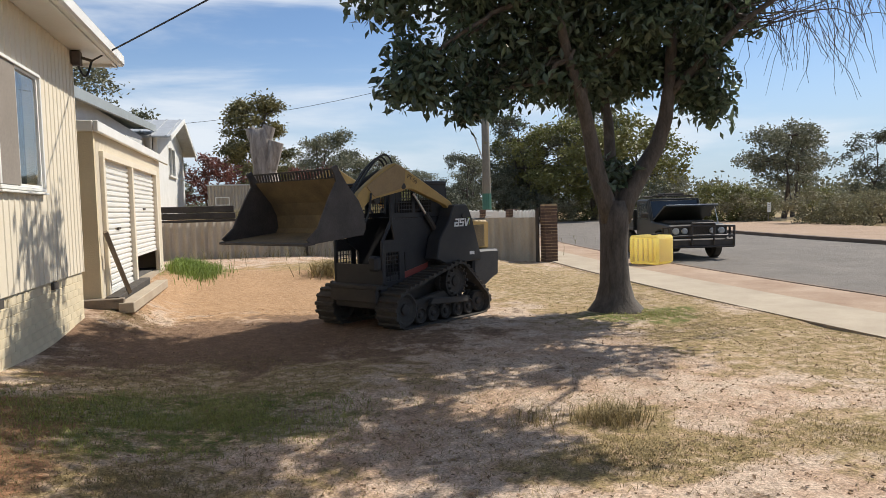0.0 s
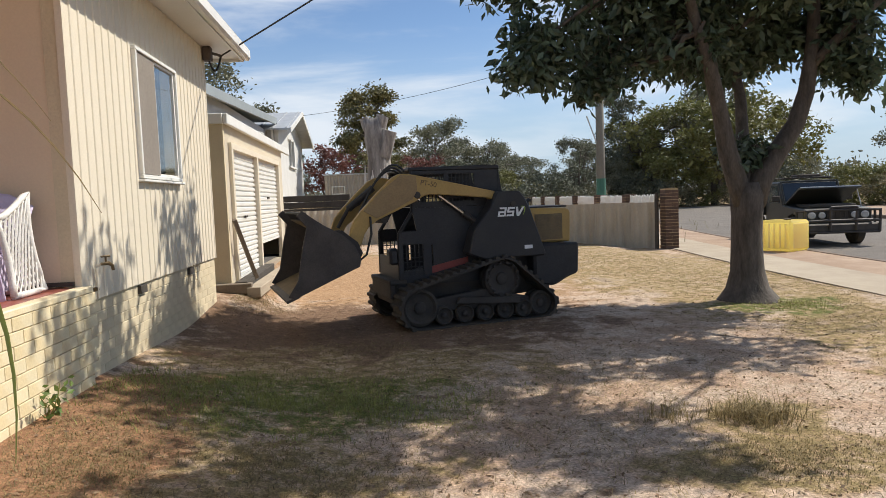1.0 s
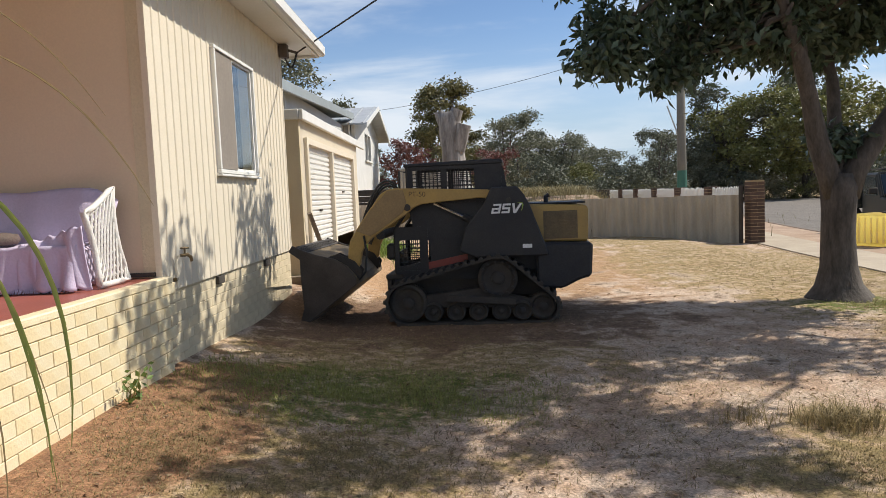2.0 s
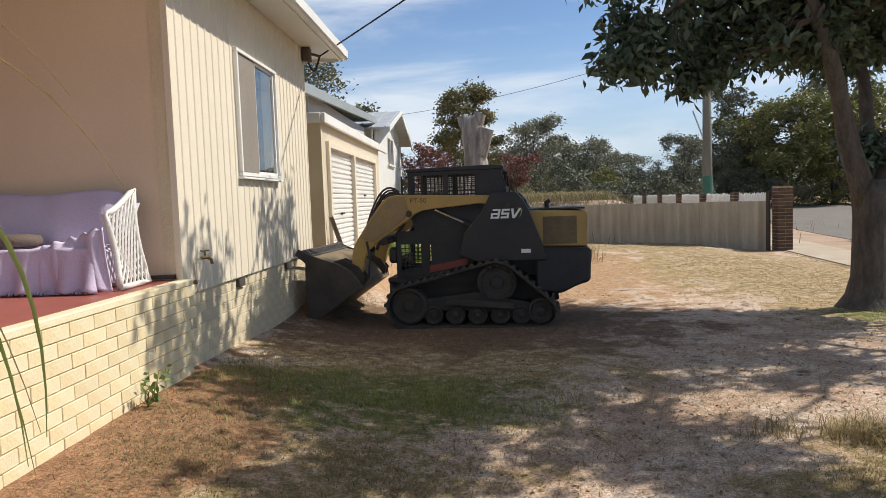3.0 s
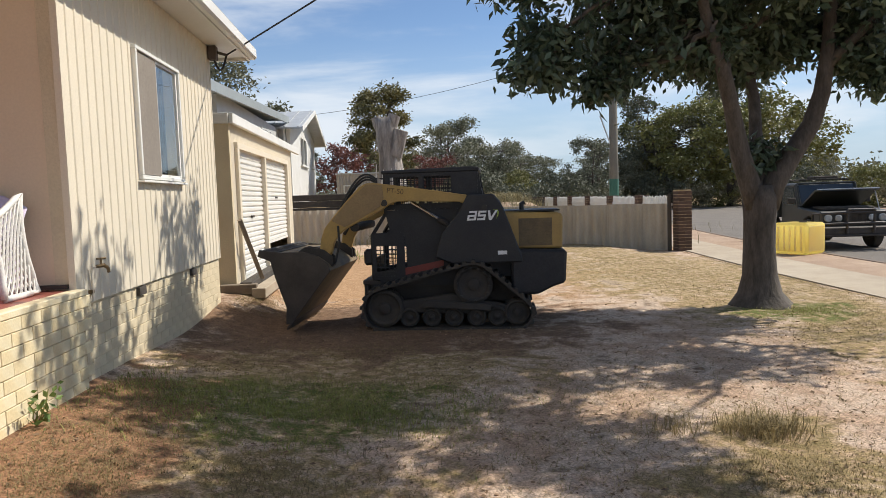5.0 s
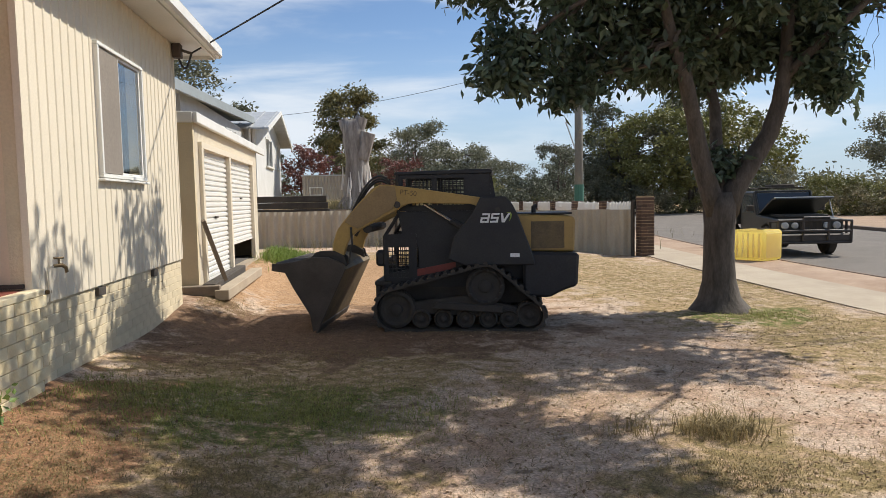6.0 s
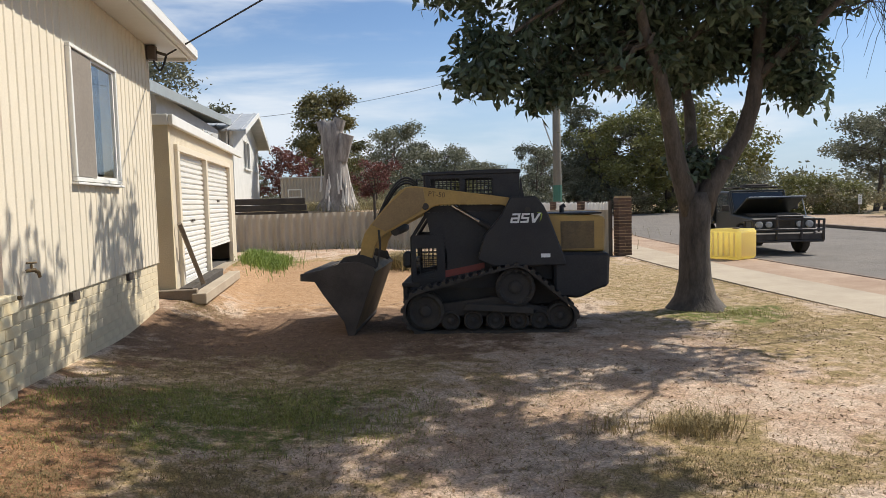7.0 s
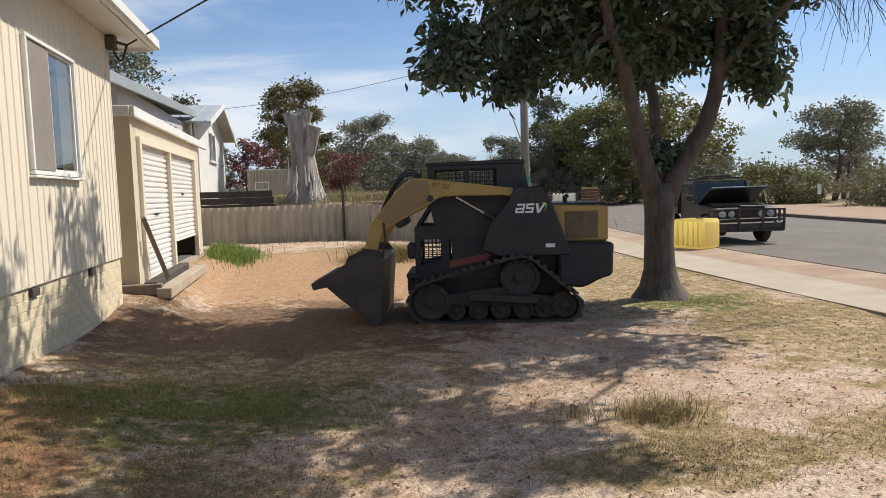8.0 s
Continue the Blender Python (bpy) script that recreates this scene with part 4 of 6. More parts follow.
    for s in (1, -1):
        bm = bmesh.new()
        prism(bm, (heel, (lip[0] - 0.02, lip[1]), (0.91, -0.14), (0.74, -0.02), (0.53, 0.31), (0.41, 0.47), (0.46, 0.63), (0.38, 0.66), (0.30, 0.52), (0.22, 0.40), (0.08, 0.23), (0.01, 0.07), (0.0, -0.10)), *sorted((s * 0.775, s * 0.80)), bevel=0.005)
        part("side_plate", bm, STEEL, bucket)
    bm = bmesh.new()
    box(bm, 0.87, 0, -0.185, 0.16, 1.6, 0.03, bevel=0.008)
    part("cutting_edge", bm, STEEL, bucket, "worn cutting edge")
    bm = bmesh.new()                                   # spill guard with slots
    for x in (0.32, 0.36):
        box(bm, x, 0, 0.51 + (x - 0.32) * 2.6, 0.025, 1.54, 0.02)
    k = -0.74
    while k < 0.75:
        tube(bm, ((0.32, k, 0.50), (0.362, k + 0.03, 0.62)), 0.012, 4)
        k += 0.055
    part("spill_guard", bm, DARK, bucket)
    for s in (0.57, -0.57):
        for d in (-0.07, 0.07):
            bm = bmesh.new()
            prism(bm, ((0.02, -0.15), (0.06, 0.14), (0.16, 0.30), (0.04, 0.26), (-0.07, 0.06), (-0.07, -0.08)), s + d - 0.01, s + d + 0.01)
            part("hinge_plate", bm, DARK, bucket)
    return ld, arm, bucket


LOADER, ARM, BUCKET = build_loader()

# time, centre x, y, heading (degrees, 180 faces -x), arm lift, bucket dump (degrees)
DRIVE = [
    (0, 1.17, 10.30, 217.0, 23.8, 4),
    (0.5, 0.63, 9.78, 205.0, 18.4, 11),
    (1, 0.19, 9.70, 195.0, 11.1, 22),
    (1.5, -0.21, 9.62, 180.0, 5.1, 30),
    (2, -0.53, 9.60, 175.0, 2.1, 36),
    (2.6, -0.75, 9.70, 174.0, 1.1, 34),
    (3.5, -0.78, 9.82, 174.0, 1.1, 34),
    (4, -0.60, 9.75, 173.0, 5.0, 41),
    (4.5, -0.35, 9.66, 172.0, 7.4, 52),
    (5, 0.02, 9.74, 171.0, 8.2, 51),
    (5.7, 0.47, 9.70, 169.0, 8.2, 59),
    (6.5, 0.85, 9.62, 168.0, 7.3, 68),
    (7, 1.19, 9.50, 168.0, 7.3, 69),
    (7.5, 1.36, 9.52, 167.0, 7.0, 77),
    (8, 1.63, 9.40, 167.0, 6.6, 84),
]


SWAY = [(0.0, 0.0), (1.0, 0.6), (1.5, 0.0), (2.0, 0.6), (2.2, 2.2), (2.7, -0.8), (3.3, -3.2), (3.6, -3.8), (4.0, -7.0), (4.5, -9.0), (6.0, -8.0), (8.0, -8.5)]


def motions():
    root = STRAP_PLANT.matrix_basis.copy()
    walk(STRAP_PLANT, [(t, root @ pose(0, 0, 0, 0, a, 0)) for t, a in SWAY])
    walk(LOADER, [(t, pose(x, y, G - 0.005, 0, 0, h)) for t, x, y, h, lift, dump in DRIVE])
    arm_rows, bucket_rows, travel, turns = [], [], 0.0, {id(w): [] for w, r in WHEELS}
    last = None
    for t, x, y, h, lift, dump in DRIVE:
        arm_rows.append((t, pose(PIVOT[0], 0, PIVOT[1], 0, -lift, 0)))
        q, c, s = radians(lift), PIN[0] - PIVOT[0], PIN[1] - PIVOT[1]
        px, pz = PIVOT[0] + c * math.cos(q) - s * math.sin(q), PIVOT[1] + c * math.sin(q) + s * math.cos(q)
        bucket_rows.append((t, pose(px, 0, pz, 0, dump, 0)))
    walk(ARM, arm_rows)
    walk(BUCKET, bucket_rows)
    steps = []
    for t, x, y, h, *_ in DRIVE:
        if last:
            travel += (x - last[0]) * math.cos(radians(h)) + (y - last[1]) * math.sin(radians(h))
        last = (x, y)
        steps.append((t, travel))
    for w, r in WHEELS:
        base = w.matrix_basis.copy()
        rows, before = [], None
        for t, d in steps:
            if before:                                  # small enough turns between rows
                k = max(1, math.ceil(abs(d - before[1]) / r / 1.2))
                for i in range(1, k):
                    tt, dd = before[0] + (t - before[0]) * i / k, before[1] + (d - before[1]) * i / k
                    rows.append((tt, base @ pose(0, 0, 0, 0, math.degrees(dd / r), 0)))
            rows.append((t, base @ pose(0, 0, 0, 0, math.degrees(d / r), 0)))
            before = (t, d)
        walk(w, rows)


# trees ---------------------------------------------------------------------------
def leaf_mesh(centres, size, droop, rng, narrow=0.4, per=1):
    """Folded leaves about the given centres, as arrays of points and faces."""
    pts, faces = [], []
    for c, out in centres:
        for _ in range(per):
            d = Vector((rng.gauss(0, 1), rng.gauss(0, 1), rng.gauss(0, 0.7) - droop)) + out * 0.5
            d.normalize()
            s = d.cross(Vector((rng.gauss(0, 1), rng.gauss(0, 1), rng.gauss(0, 1))))
            if s.length < 0.05:
                continue
            s.normalize()
            u = d.cross(s)
            ln = size * rng.uniform(0.65, 1.25)
            w = ln * narrow
            p = c + Vector((rng.gauss(0, 1), rng.gauss(0, 1), rng.gauss(0, 1))) * size * 0.7
            k = len(pts)
            pts += [p, p + d * ln * 0.45 + s * w * 0.5 + u * w * 0.12, p + d * ln, p + d * ln * 0.45 - s * w * 0.5 + u * w * 0.12]
            faces += [(k, k + 1, k + 2), (k, k + 2, k + 3)]
    return pts, faces


def mesh_part(name, pts, faces, material, parent, label="", kind=""):
    me = bpy.data.meshes.new(name)
    me.from_pydata([tuple(p) for p in pts], [], faces)
    me.materials.append(material)
    ob = new(name, me)
    ob.parent = parent
    return tagged(ob, label, kind=kind)


def bend(a, b, rng, wob, n=6):
    a, b = Vector(a), Vector(b)
    out, off = [], Vector((0, 0, 0))
    for i in range(n + 1):
        f = i / n
        if 0 < i < n:
            off = off * 0.6 + Vector((rng.gauss(0, wob), rng.gauss(0, wob), rng.gauss(0, wob * 0.6)))
        out.append(a.lerp(b, f) + off * math.sin(3.14159 * f))
    return out


def yard_tree():
    rng = random.Random(11)
    tr = thing("shade_tree", "large forked shade tree with rough grey trunk and dark drooping leaves", "tree", pose(4.2, 9.72, G))
    o = Vector((4.2, 9.72, G))
    bm = bmesh.new()
    base = [(0.0, 0, -0.1), (0.0, 0, 0.03), (0.0, 0, 0.16), (0.0, 0, 0.4), (-0.01, 0, 0.8), (0.0, 0, 1.15), (0.0, 0, 1.42), (0.0, 0, 1.60)]
    tube(bm, base, [0.46, 0.37, 0.28, 0.225, 0.20, 0.20, 0.215, 0.15], 18)
    for v in bm.verts:
        a = math.atan2(v.co.y, v.co.x)
        k = 1 + 0.07 * math.sin(3 * a + 1) + 0.05 * math.sin(5 * a) + 0.05 * noise.noise(v.co * 5)
        if v.co.z < 0.5:
            k += (0.5 - v.co.z) * 0.35 * max(0, math.sin(4 * a + 0.6))
        v.co.x *= k
        v.co.y *= k
    part("trunk", bm, BARK, tr, smooth=True)
    limbs = [
        [(-0.06, 0, 1.32), (-0.16, -0.02, 1.62), (-0.30, -0.05, 2.0), (-0.42, -0.1, 2.5), (-0.62, -0.3, 2.95), (-0.92, -0.5, 3.5), (-1.3, -0.8, 4.4), (-1.7, -1.0, 5.2)],
        [(-0.40, -0.08, 2.45), (-0.46, 0.05, 3.0), (-0.50, 0.1, 3.6), (-0.52, 0.2, 4.4), (-0.4, 0.4, 5.6), (-0.2, 0.6, 6.8)],
        [(0.07, 0, 1.32), (0.20, 0.02, 1.62), (0.46, 0.05, 2.0), (0.72, 0.05, 2.38), (0.84, 0, 2.8), (0.88, -0.05, 3.3), (0.92, -0.1, 4.4), (1.1, -0.2, 5.6), (1.2, -0.2, 6.8)],
        [(0.04, 0.05, 1.45), (0.10, 0.25, 1.9), (0.18, 0.5, 2.8), (0.2, 0.9, 3.8), (0.3, 1.3, 5.0)],
        [(0.86, -0.02, 3.1), (1.15, -0.3, 3.5), (1.7, -0.7, 4.1), (2.4, -1.0, 4.6), (3.2, -1.2, 4.9)],
    ]
    radii = [0.15, 0.105, 0.165, 0.12, 0.07]
    for pts, r in zip(limbs, radii):
        bm = bmesh.new()
        tube(bm, pts, [r * (1 - 0.72 * i / (len(pts) - 1)) for i in range(len(pts))], 10)
        for v in bm.verts:
            v.co += Vector((noise.noise(v.co * 4), noise.noise(v.co * 4 + Vector((9, 0, 0))), 0)) * 0.02
        part("limb", bm, BARK, tr, smooth=True)
    # leafy masses: centre offset from the foot, radii
    masses = [(-3.1, -0.3, 4.6, 0.9, 0.9, 0.8), (-2.3, -0.5, 4.4, 1.0, 1.0, 0.8), (-1.5, -0.9, 5.0, 1.3, 1.2, 1.1), (-0.8, 0.5, 4.3, 1.1, 1.1, 0.7), (0.3, -0.4, 5.0, 1.3, 1.3, 1.0),
              (1.4, 0.3, 4.6, 1.1, 1.1, 0.9), (-1.5, 0.2, 3.8, 0.9, 0.8, 0.6), (-2.7, -0.4, 3.5, 0.6, 0.5, 0.35), (-1.9, 0.2, 3.25, 0.7, 0.6, 0.4), (-1.0, -0.4, 3.5, 0.7, 0.6, 0.5),
              (-3.1, -0.6, 3.05, 0.35, 0.3, 0.22), (-2.1, -0.2, 2.95, 0.4, 0.35, 0.25), (0.2, 0.7, 3.5, 0.8, 0.7, 0.5), (1.45, -0.1, 3.45, 0.6, 0.6, 0.6), (1.0, 0.6, 3.45, 0.7, 0.6, 0.5),
              (1.6, -0.2, 3.0, 0.3, 0.3, 0.3), (1.9, 0.2, 4.4, 0.8, 0.8, 0.6),
              # high masses far towards -y are out of view, added to shade near ground
              (-0.4, -1.6, 5.6, 1.5, 1.3, 1.0), (-1.2, 0.6, 6.4, 1.7, 1.5, 1.2), (0.8, 0.2, 6.6, 1.8, 1.6, 1.2), (-2.4, -1.8, 5.9, 1.2, 1.2, 0.8), (0.2, -2.6, 5.8, 1.3, 1.0, 0.7), (-1.2, -2.5, 6.0, 1.1, 1.0, 0.6), (0.08, 0.2, 2.0, 0.2, 0.2, 0.12), (-0.6, -3.4, 6.2, 1.2, 0.9, 0.6),
              (2.6, -0.9, 5.7, 1.2, 1.2, 0.7), (-3.2, 0.3, 5.6, 1.0, 1.0, 0.8), (1.5, -3.2, 6.3, 0.7, 0.65, 0.45), (-0.2, -0.8, 7.2, 1.7, 1.4, 0.8),
              (1.6, -0.9, 7.0, 1.4, 1.2, 0.8), (2.4, 0.6, 6.6, 1.4, 1.4, 1.0), (0.4, 1.6, 5.6, 1.5, 1.2, 1.0), (3.4, -1.2, 6.2, 1.0, 1.1, 0.7), (-2.6, 1.4, 5.4, 1.1, 1.0, 0.8),
              (2.0, 0.4, 5.2, 1.2, 1.1, 0.8), (0.9, -0.5, 4.3, 0.9, 0.9, 0.7), (0.0, -0.4, 3.9, 0.7, 0.6, 0.5), (1.5, 0.5, 3.8, 0.8, 0.7, 0.5), (-0.3, 0.6, 3.5, 0.7, 0.7, 0.5)]
    twigs = bmesh.new()
    centres = []
    for x, y, z, a, b, c in masses:
        z += 0.1
        mid = Vector((x, y, z))
        near = min((Vector(p) for pts in limbs for p in pts[2:]), key=lambda p: (p - mid).length)
        tube(twigs, bend(near, mid, rng, 0.12), [0.045, 0.04, 0.034, 0.028, 0.022, 0.018, 0.014], 6)
        count = int(34 * (a * b * c) ** (2 / 3) + 8)
        for _ in range(count):
            v = Vector((rng.gauss(0, 1), rng.gauss(0, 1), rng.gauss(0, 1))).normalized() * rng.uniform(0.2, 1.0) ** 0.5
            tip = mid + Vector((v.x * a, v.y * b, v.z * c))
            if noise.noise(tip * 1.25) < (-0.22 if z < 5.3 else -0.06):
                continue
            start = mid.lerp(tip, 0.15)
            line = bend(start, tip + Vector((0, 0, -0.10)), rng, 0.07, 4)
            tube(twigs, line, [0.014, 0.011, 0.009, 0.007, 0.005], 4, cap=False)
            for q in range(11):
                f = 0.35 + 0.65 * rng.random()
                p = line[min(4, int(f * 4.99))].lerp(line[min(4, int(f * 4.99) + 1)], rng.random())
                centres.append((p, v * 0.4))
    tagged(part("twig", twigs, BARK, tr), kind="stuff")
    pts, faces = leaf_mesh(centres, 0.155, 0.75, rng, 0.45, 6)
    mesh_part("crown", pts, faces, LEAF, tr, kind="stuff")
    # bare hanging twigs at the outer side
    bm = bmesh.new()
    for k in range(14):
        a = Vector((1.6 + 0.5 * rng.random(), -0.5 + rng.random() * 0.4, 3.9 + rng.random() * 0.6))
        tube(bm, bend(a, a + Vector((rng.uniform(1.0, 1.9), rng.uniform(-0.6, 0.2), rng.uniform(-0.1, 0.7))), rng, 0.08, 6), [0.014, 0.012, 0.010, 0.008, 0.007, 0.006, 0.005], 5, cap=False)
    for k in range(110):
        a = Vector((1.9 + rng.random() * 2.0, -1.2 + rng.random() * 1.1, 4.1 + rng.random() * 0.9))
        b = a + Vector((rng.uniform(-0.3, 0.7), rng.uniform(-0.3, 0.3), -rng.uniform(0.3, 1.2)))
        tube(bm, bend(a, b, rng, 0.03, 6), [0.006, 0.005, 0.005, 0.004, 0.0035, 0.003, 0.0025], 4, cap=False)
    for k in range(30):
        a = Vector((-3.2 + rng.random() * 2.6, -0.6 + rng.random() * 1.0, 3.3 + rng.random() * 0.5))
        b = a + Vector((rng.uniform(-0.5, 0.2), rng.uniform(-0.2, 0.2), -rng.uniform(0.2, 0.8)))
        tube(bm, bend(a, b, rng, 0.025, 5), [0.006, 0.005, 0.004, 0.004, 0.003, 0.0025], 4, cap=False)
    tagged(part("bare_twig", bm, BARK, tr), kind="stuff")


yard_tree()


def far_tree(seed, height, spread, foliage, label, trunk=0.16, clear=0.35, clumps=34, leaf=0.23, name="gum_tree", open_=0.5, bark=BARK):
    """A tree for the middle distance: leaning stems, clumps of small leaves with gaps."""
    rng = random.Random(seed)
    tr = thing(name, label, "tree")
    bm = bmesh.new()
    centres, ends = [], []
    for k in range(rng.choice((2, 3, 3))):
        a = rng.uniform(0, 6.28)
        tip = Vector((math.cos(a) * spread * 0.5, math.sin(a) * spread * 0.5, height * rng.uniform(0.7, 0.9)))
        line = bend((0, 0, -0.2), tip, rng, spread * 0.07, 7)
        tube(bm, line, [trunk * (1 - 0.8 * i / 7) for i in range(8)], 7)
        ends += line[3:]
    for k in range(clumps):
        a, rr = rng.uniform(0, 6.28), spread * rng.random() ** 0.5
        f = rng.random()
        z = height * (clear + (1 - clear) * f)
        rr *= 0.55 + 0.6 * math.sin(3.1 * min(1, max(0.12, f)))
        c = Vector((math.cos(a) * rr, math.sin(a) * rr, z))
        near = min(ends, key=lambda p: (p - c).length)
        tube(bm, bend(near, c, rng, 0.1, 3), [trunk * 0.22, trunk * 0.16, trunk * 0.12, trunk * 0.07], 4, cap=False)
        s = spread * rng.uniform(0.15, 0.29)
        for _ in range(int(46 * open_ + 14)):
            v = Vector((rng.gauss(0, 1), rng.gauss(0, 1), rng.gauss(0, 0.62)))
            v = v.normalized() * rng.uniform(0.3, 1) ** 0.6
            centres.append((c + Vector((v.x, v.y, v.z * 0.7)) * s, v))
    part("trunk", bm, bark, tr)
    pts, faces = leaf_mesh(centres, leaf, 0.15, rng, 0.5, 5 if leaf > 0.2 else 3)
    mesh_part("crown", pts, faces, foliage, tr, kind="stuff")
    return tr


def plant(protos, spots):
    used = set()
    for k, x, y, s, turn in spots:
        m = pose(x, y, gz(x, y), 0, 0, turn)
        if k in used:
            o = copy_thing(protos[k], m)
        else:
            o = protos[k]
            o.matrix_basis = m
            used.add(k)
        s *= 0.78 if k in "abcd" else 1
        o.scale = (s, s, s)


PROTO = {
    "a": far_tree(1, 7.0, 3.0, GUM, "spreading olive-green gum tree in the bushland"),
    "b": far_tree(2, 8.5, 2.6, GUM_DARK, "tall dark-leaved gum tree in the bushland", clear=0.25, clumps=40),
    "c": far_tree(3, 7.5, 2.4, GUM, "thin open gum tree with bare stems showing", clear=0.5, clumps=20, open_=0.25),
    "d": far_tree(4, 5.5, 2.8, GUM_YEL, "yellow-green wattle tree near the road", clear=0.3, clumps=36),
    "p": far_tree(5, 3.0, 1.3, PLUM, "round plum-red ornamental tree in leaf", trunk=0.07, clear=0.3, clumps=26, leaf=0.16, name="plum_tree"),
    "m": far_tree(6, 7.4, 2.3, GOLDEN, "tall dense tree with dark and golden leaves behind the stump", clear=0.2, clumps=46, name="broadleaf_tree", open_=0.9),
    "s": far_tree(7, 1.7, 1.5, SCRUB, "grey-brown dry bush in the scrub", trunk=0.03, clear=0.05, clumps=30, leaf=0.15, name="bush"),
    "g": far_tree(8, 2.0, 1.6, GUM_DARK, "dense dark green bush in the scrub", trunk=0.03, clear=0.05, clumps=30, leaf=0.17, name="bush"),
    "y": far_tree(9, 2.4, 1.5, GUM_YEL, "bright yellow-green bush in the scrub", trunk=0.03, clear=0.05, clumps=30, leaf=0.17, name="bush"),
}
SPOTS = [("m", -1.1, 38, 0.82, 0), ("p", -3.6, 43, 1.25, 40), ("p", 1.05, 30, 0.70, 0), ("a", -10.9, 41, 1.55, 0), ("b", -9, 52, 1.0, 30), ("p", -2.2, 47, 1.2, 100),
         ("a", 4.2, 56, 1.15, 20), ("b", 6.4, 60, 0.98, 200), ("a", 8.2, 58, 1.1, 70), ("c", 10.5, 62, 1.0, 0), ("a", 12.5, 64, 0.95, 140), ("c", 15.5, 56, 0.95, 80), ("b", 18.5, 66, 0.8, 10),
         ("a", 20.0, 60, 0.8, 200), ("d", 8.6, 52, 0.75, 0), ("d", 16.3, 37, 1.0, 60), ("b", 21.0, 42, 0.75, 120), ("d", 22.5, 40, 1.0, 200), ("a", 25, 48, 0.9, 10), ("g", 27.5, 47, 1.4, 0),
         ("a", 39.0, 47, 1.36, 50), ("a", 42.5, 50, 1.3, 160), ("b", 36.6, 52, 0.9, 0), ("b", 47, 46, 1.0, 70), ("b", 50, 44, 1.0, 10),
         ("y", 34, 38, 0.9, 0), ("s", 36, 36, 1.0, 50), ("y", 37.5, 32, 1.0, 90), ("s", 34, 33, 0.9, 30), ("s", 36, 29, 1.0, 0), ("y", 39, 30, 1.1, 80), ("s", 31, 41, 1.2, 0), ("y", 30.5, 44, 1.1, 20)]
_r = random.Random(5)
for _i in range(70):
    _x = _r.uniform(-1.5, 25)
    _y = _r.uniform(32, 50) + 0.25 * max(0, _x)
    if _x < 2 and _y < 42:
        continue
    if path_x(_y, -1.5) < _x < path_x(_y, 13):
        continue
    SPOTS.append((_r.choice("sssgsy"), _x, _y, _r.uniform(0.4, 0.8), _r.uniform(0, 360)))
for _i in range(80):
    _x = _r.uniform(4, 30)
    _y = _r.uniform(44, 66)
    if path_x(_y, -1.5) < _x < path_x(_y, 13):
        continue
    SPOTS.append((_r.choice("sggg") if _x < 18 else _r.choice("ssy"), _x, _y, _r.uniform(0.9, 1.5) * (1 if _x < 18 else 0.62), _r.uniform(0, 360)))
for _k, _x, _y, _s in (("d", 13.0, 36, 0.95), ("d", 18.4, 40, 1.1), ("b", 17.0, 46, 0.8), ("d", 20.5, 47, 1.1), ("a", 23.0, 52, 1.0), ("b", 13.5, 50, 0.8)):
    SPOTS.append((_k, _x, _y, _s, 77 * _x))
for _i in range(60):
    _x = _r.uniform(-30, 70)
    SPOTS.append((_r.choice("abac"), _x, _r.uniform(74, 100), _r.uniform(0.85, 1.15), _r.uniform(0, 360)))
for _i in range(26):
    _x = _r.uniform(30, 52)
    SPOTS.append((_r.choice("sssy"), _x, 28 + _r.uniform(-4, 14), _r.uniform(0.6, 1.2), _r.uniform(0, 360)))
for _k, _x, _y, _s, _a in (("b", 21.0, 62, 1.45, 10), ("d", 24.0, 60, 2.0, 60), ("a", 26.5, 63, 1.6, 140), ("d", 29.0, 60, 2.1, 200), ("b", 31.0, 64, 1.6, 250), ("d", 34.0, 62, 2.2, 310), ("a", 18.0, 58, 1.4, 30),
                           ("g", 22.0, 59.5, 1.5, 0), ("s", 25.0, 59.5, 1.4, 80), ("y", 27.5, 59.5, 1.1, 120), ("s", 30.5, 59.5, 1.2, 190), ("y", 33.0, 60, 1.0, 10), ("s", 36.0, 60, 1.4, 50), ("s", 38.5, 59, 1.3, 20)):
    SPOTS.append((_k, _x, _y, _s, _a))


def clear_spot(k, x, y):
    """Keeps trees off the road and leaves the open gap of low scrub past its far side."""
    if y < 58.5 and path_x(y, -1.2) < x < path_x(y, 13.0):
        return False
    return not (k in "abcd" and 0.655 < (x + 0.7) / (y - 0.5) < 0.78)


SPOTS = [q for q in SPOTS if clear_spot(*q[:3])]
plant(PROTO, SPOTS)


def far_woodland():
    """The low unbroken line of scrub and trees on the horizon."""
    rng = random.Random(31)
    cs = []
    for k in range(900):
        a = radians(rng.uniform(-50, 75))
        d = rng.uniform(105, 150)
        x, y = math.sin(a) * d, math.cos(a) * d
        h, w = rng.uniform(2.0, 5.0), rng.uniform(2.0, 4.5)
        for _ in range(60):
            v = Vector((rng.gauss(0, 0.5), rng.gauss(0, 0.5), 0)) * w
            cs.append((Vector((x, y, 0.2 + h * rng.random() ** 1.3)) + v, Vector((0, 0, 0))))
    pts, faces = leaf_mesh(cs, 0.75, 0.0, rng, 0.6, 1)
    tagged(mesh_part("far_woodland", pts, faces, GUM, None, "low grey-green woodland along the horizon", "stuff"), category="woodland")


far_woodland()


